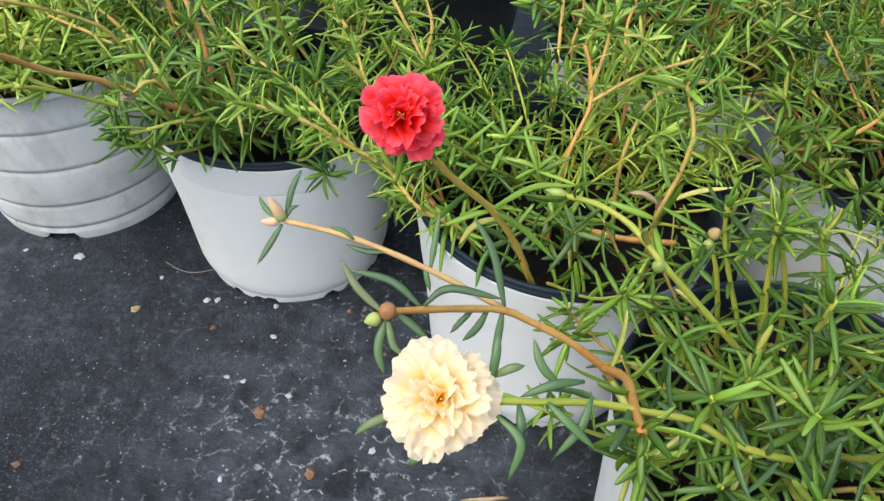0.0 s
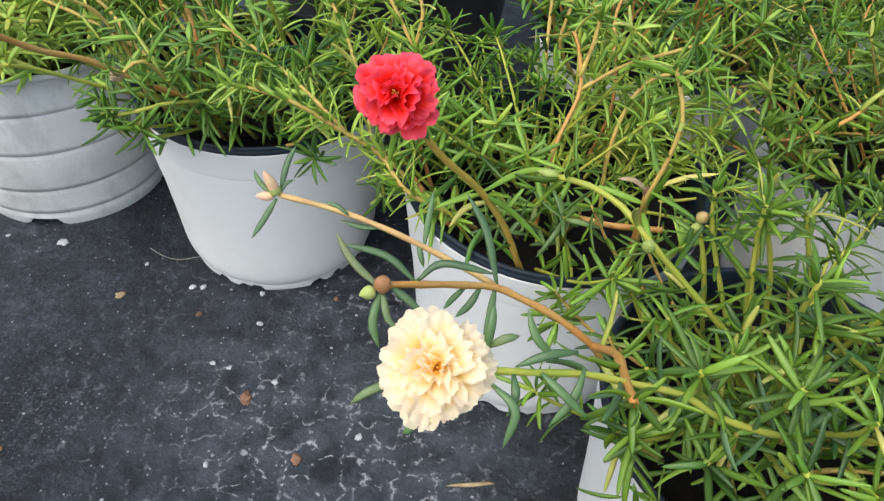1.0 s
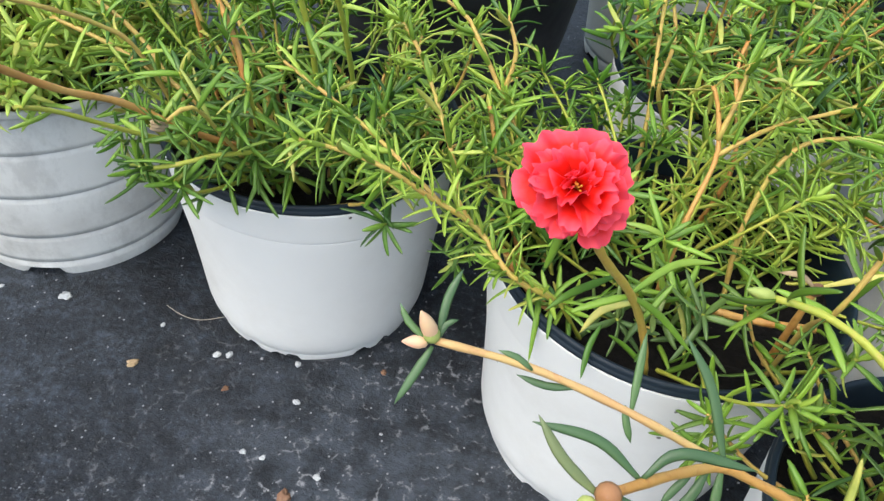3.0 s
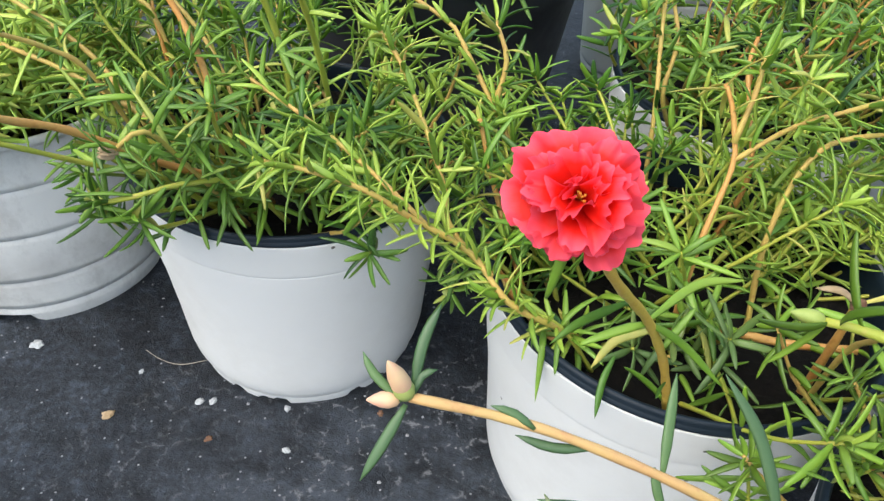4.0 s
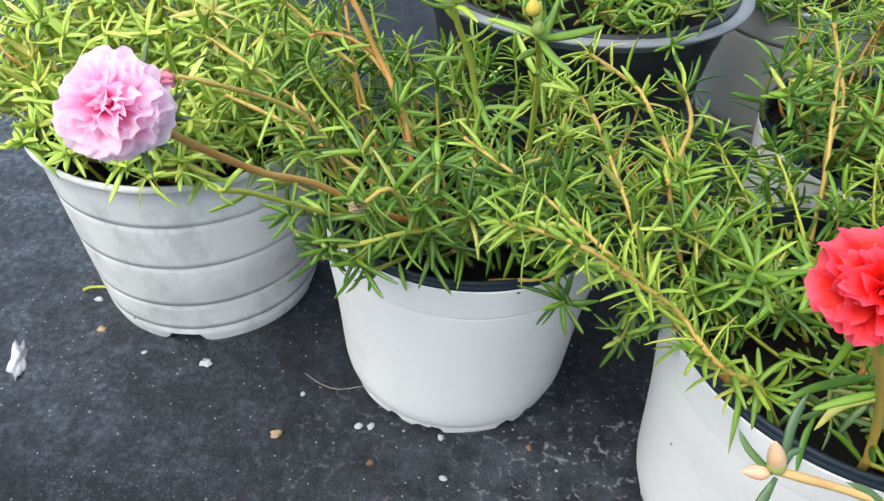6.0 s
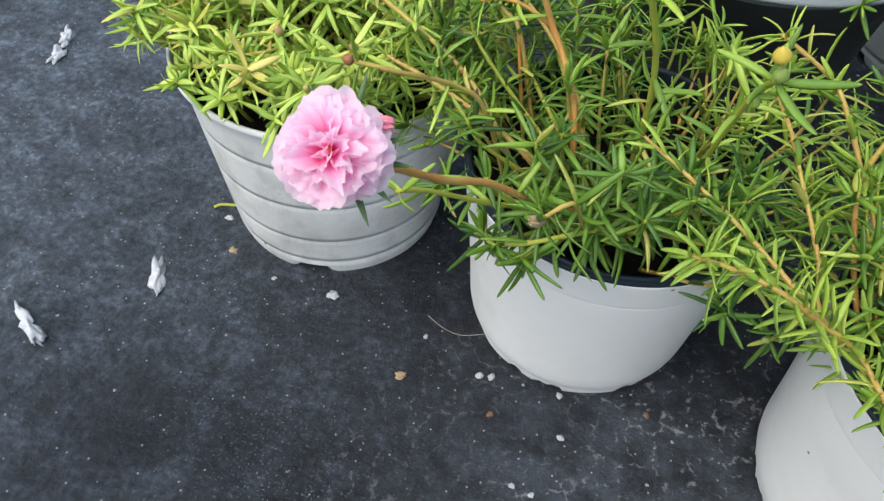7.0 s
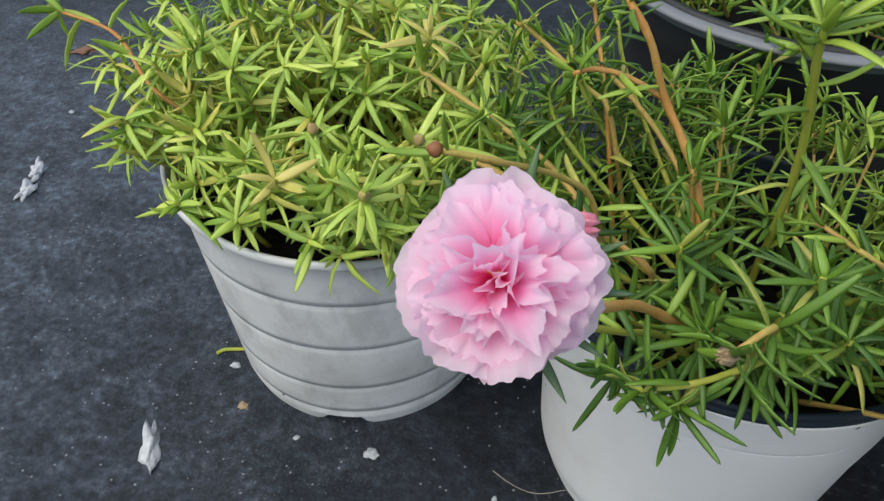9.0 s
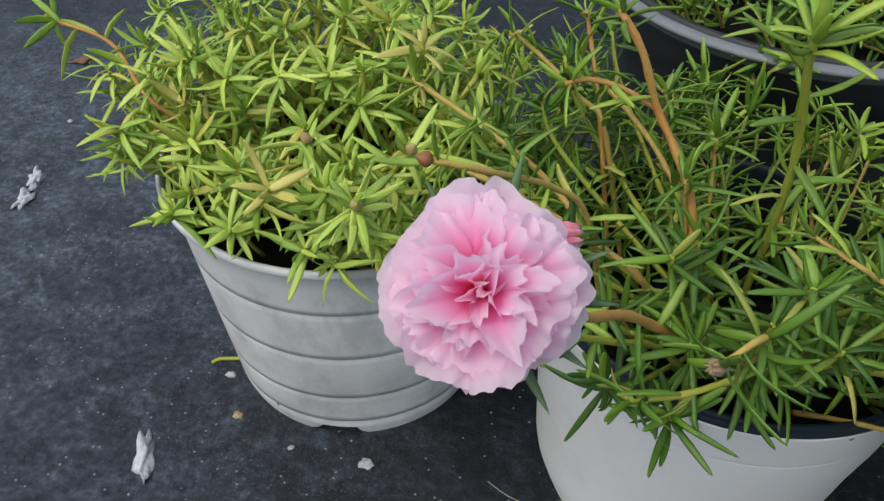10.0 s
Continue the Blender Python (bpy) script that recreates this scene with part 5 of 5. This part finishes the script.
p6, o6, r6 = plant(P6, 0.112, "green moss rose between white pots", 78, 60, 0.112, 0.0165, 0.0024, DEEP, lean=(0.0, -0.1), radius=0.062, rise=(52, 89), pieces=0, droop=0.1, start=0.1, stem_mats=[TAN, ORANGE, GREENSTEM])
plant(P7, 0.112, "green moss rose in the back row of pots", 89, 55, 0.11, 0.0165, 0.0023, DIMLEAF, rise=(25, 80), pieces=0)
plant(PB, 0.147, "short green moss rose filling the large black pot", 91, 110, 0.06, 0.0155, 0.0023, DEEP, radius=0.088, rise=(25, 85), pieces=0)
plant(PG, 0.109, "green moss rose in the grey grooved pot", 97, 40, 0.085, 0.0165, 0.0023, DEEP, rise=(25, 80), pieces=0)
branch(p5, o5, r5, [(0.225, 0.575, 0.113), (0.195, 0.545, 0.142), (0.2, 0.5342, 0.1523), (0.2208, 0.5422, 0.1583), (0.2329, 0.5497, 0.1646)], 0.0013, 0.001, ORANGE, DEEP, 0.5, 0.009, 0.016, 0.0024, 9)
branch(p6, o6, r6, [(0.1, 0.63, 0.112), (0.084, 0.615, 0.145), (0.0875, 0.6326, 0.1668), (0.0775, 0.6565, 0.1954)], 0.0013, 0.0009, TAN, DEEP, 0.4, 0.007, 0.017, 0.0024, 10)


# ---- litter on the ground ----
def lump(name, at, size, turn, material, label, category, seed, rough=0.35, group=""):
    """An uneven crumb or scrap that lies on the ground."""
    rng = np.random.default_rng(seed)
    bm = bmesh.new()
    bmesh.ops.create_icosphere(bm, subdivisions=3, radius=1.0)
    off = rng.uniform(0, 50, 3)
    for v in bm.verts:
        k = 1 + rough * 2.2 * noise.noise(Vector(v.co) * 1.7 + Vector(off)) + rough * noise.noise(Vector(v.co) * 4.1 + Vector(off))
        v.co = Vector((v.co.x * size[0] * k, v.co.y * size[1] * k, max(-0.35, v.co.z * k) * size[2]))
    low = min(v.co.z for v in bm.verts)
    for v in bm.verts:
        v.co.z -= low
    me = bpy.data.meshes.new(name)
    bm.to_mesh(me)
    bm.free()
    me.materials.append(material)
    me.polygons.foreach_set("use_smooth", [True] * len(me.polygons))
    ob = new(name, me)
    ob.location, ob.rotation_euler = (*at, 0.0), (0, 0, radians(turn))
    return tagged(ob, label, category, group)


for k, (x, y, a, b, turn) in enumerate(((-0.3272, 0.5174, 0.0125, 0.0042, -61), (-0.377, 0.4636, 0.0155, 0.0048, -32), (-0.5176, 0.7000, 0.0105, 0.0052, 110), (-0.5105, 0.6790, 0.0095, 0.005, 104))):
    lump("white_scrap", (x, y), (a * 0.88, b * 0.8, 0.003), turn, CHALK, "torn white scrap lying on dark concrete", "litter", 100 + k, 0.5, "white scraps")
for k, (x, y, s) in enumerate(((-0.2239, 0.5392, 0.0042), (-0.1262, 0.5157, 0.0028), (-0.1197, 0.5172, 0.0026), (-0.0813, 0.518, 0.0022), (-0.0755, 0.494, 0.0021), (-0.0938, 0.4607, 0.002), (-0.0834, 0.4592, 0.002), (-0.1624, 0.53, 0.0018), (-0.0765, 0.4939, 0.0018), (-0.0548, 0.4536, 0.0022), (-0.3097, 0.5736, 0.003), (-0.262, 0.5395, 0.0018), (-0.0001, 0.4259, 0.0026), (-0.0758, 0.3975, 0.002), (-0.5398, 0.7738, 0.003))):
    lump("white_chip", (x, y), (s * 0.85, s * 0.65, s * 0.3), 37 * k, CHIP, "small white chip on dark concrete", "litter", 130 + k, 0.22, "white chips")
for k, (x, y, s) in enumerate(((-0.0673, 0.4403, 0.0042), (-0.03, 0.4077, 0.0036), (-0.1838, 0.3898, 0.0024), (-0.1146, 0.4949, 0.002), (-0.0341, 0.5219, 0.002), (-0.2946, 0.5505, 0.003), (-0.1676, 0.5016, 0.0032))):
    lump("brown_crumb", (x, y), (s * 0.7, s * 0.9, s * 0.35), 50 * k, RUST if k < 5 else DRY, "rust-brown crumb on dark concrete" if k < 5 else "dry tan plant crumb on dark concrete", "litter", 160 + k, 0.3, "brown crumbs")
lump("dry_leaf", (0.0644, 0.4074), (0.0125, 0.0011, 0.0012), 12, DRY, "dry tan needle leaf on the ground", "litter", 181, 0.2)
lump("dry_leaf", (-0.588, 0.8654), (0.010, 0.006, 0.0015), 30, RUST, "dry brown leaf bit on the ground", "litter", 182, 0.4)


def strand(name, points, radius, material, label):
    pts = curve_points(points, 0.003)
    v, f = tube(pts, [radius] * len(pts), 6)
    return tagged(new(name, mesh_from(name, v, f, material)), label, "litter")


strand("thread", [(-0.1657, 0.5443, 0.0004), (-0.155, 0.539, 0.0004), (-0.1436, 0.5375, 0.0004), (-0.1302, 0.5429, 0.0004)], 0.0002, FIBRE, "fine pale thread lying by the white pot")
strand("twig", [(-0.232, 0.5595, 0.1095), (-0.226, 0.5575, 0.1115), (-0.219, 0.5585, 0.1105), (-0.213, 0.563, 0.1095)], 0.0008, RUST, "dry brown twig on the potting soil")
strand("twig", [(-0.3225, 0.578, 0.001), (-0.3193, 0.5815, 0.0012), (-0.312, 0.5835, 0.0012), (-0.304, 0.5865, 0.0012)], 0.0011, GREENSTEM, "broken green stem bit by the grooved pot")

# loose grit, far too much to count
rng = np.random.default_rng(7)
verts, faces = [], []
for k in range(1700):
    x, y = rng.uniform(-0.75, 0.3), rng.uniform(0.2, 1.0)
    s = 0.00022 + 0.0009 * rng.uniform() ** 5
    b = len(verts)
    a0 = rng.uniform(0, 6.28)
    for j in range(5):
        a = a0 + 1.2566 * j
        verts.append((x + s * rng.uniform(0.7, 1.3) * math.cos(a), y + s * rng.uniform(0.7, 1.3) * math.sin(a), 0.0001))
    verts.append((x, y, s * 0.7))
    faces += [(b + j, b + (j + 1) % 5, b + 5) for j in range(5)]
tagged(new("grit", mesh_from("grit", verts, faces, GRIT, False)), "scattered fine white grit on the concrete", "grit", kind="stuff")
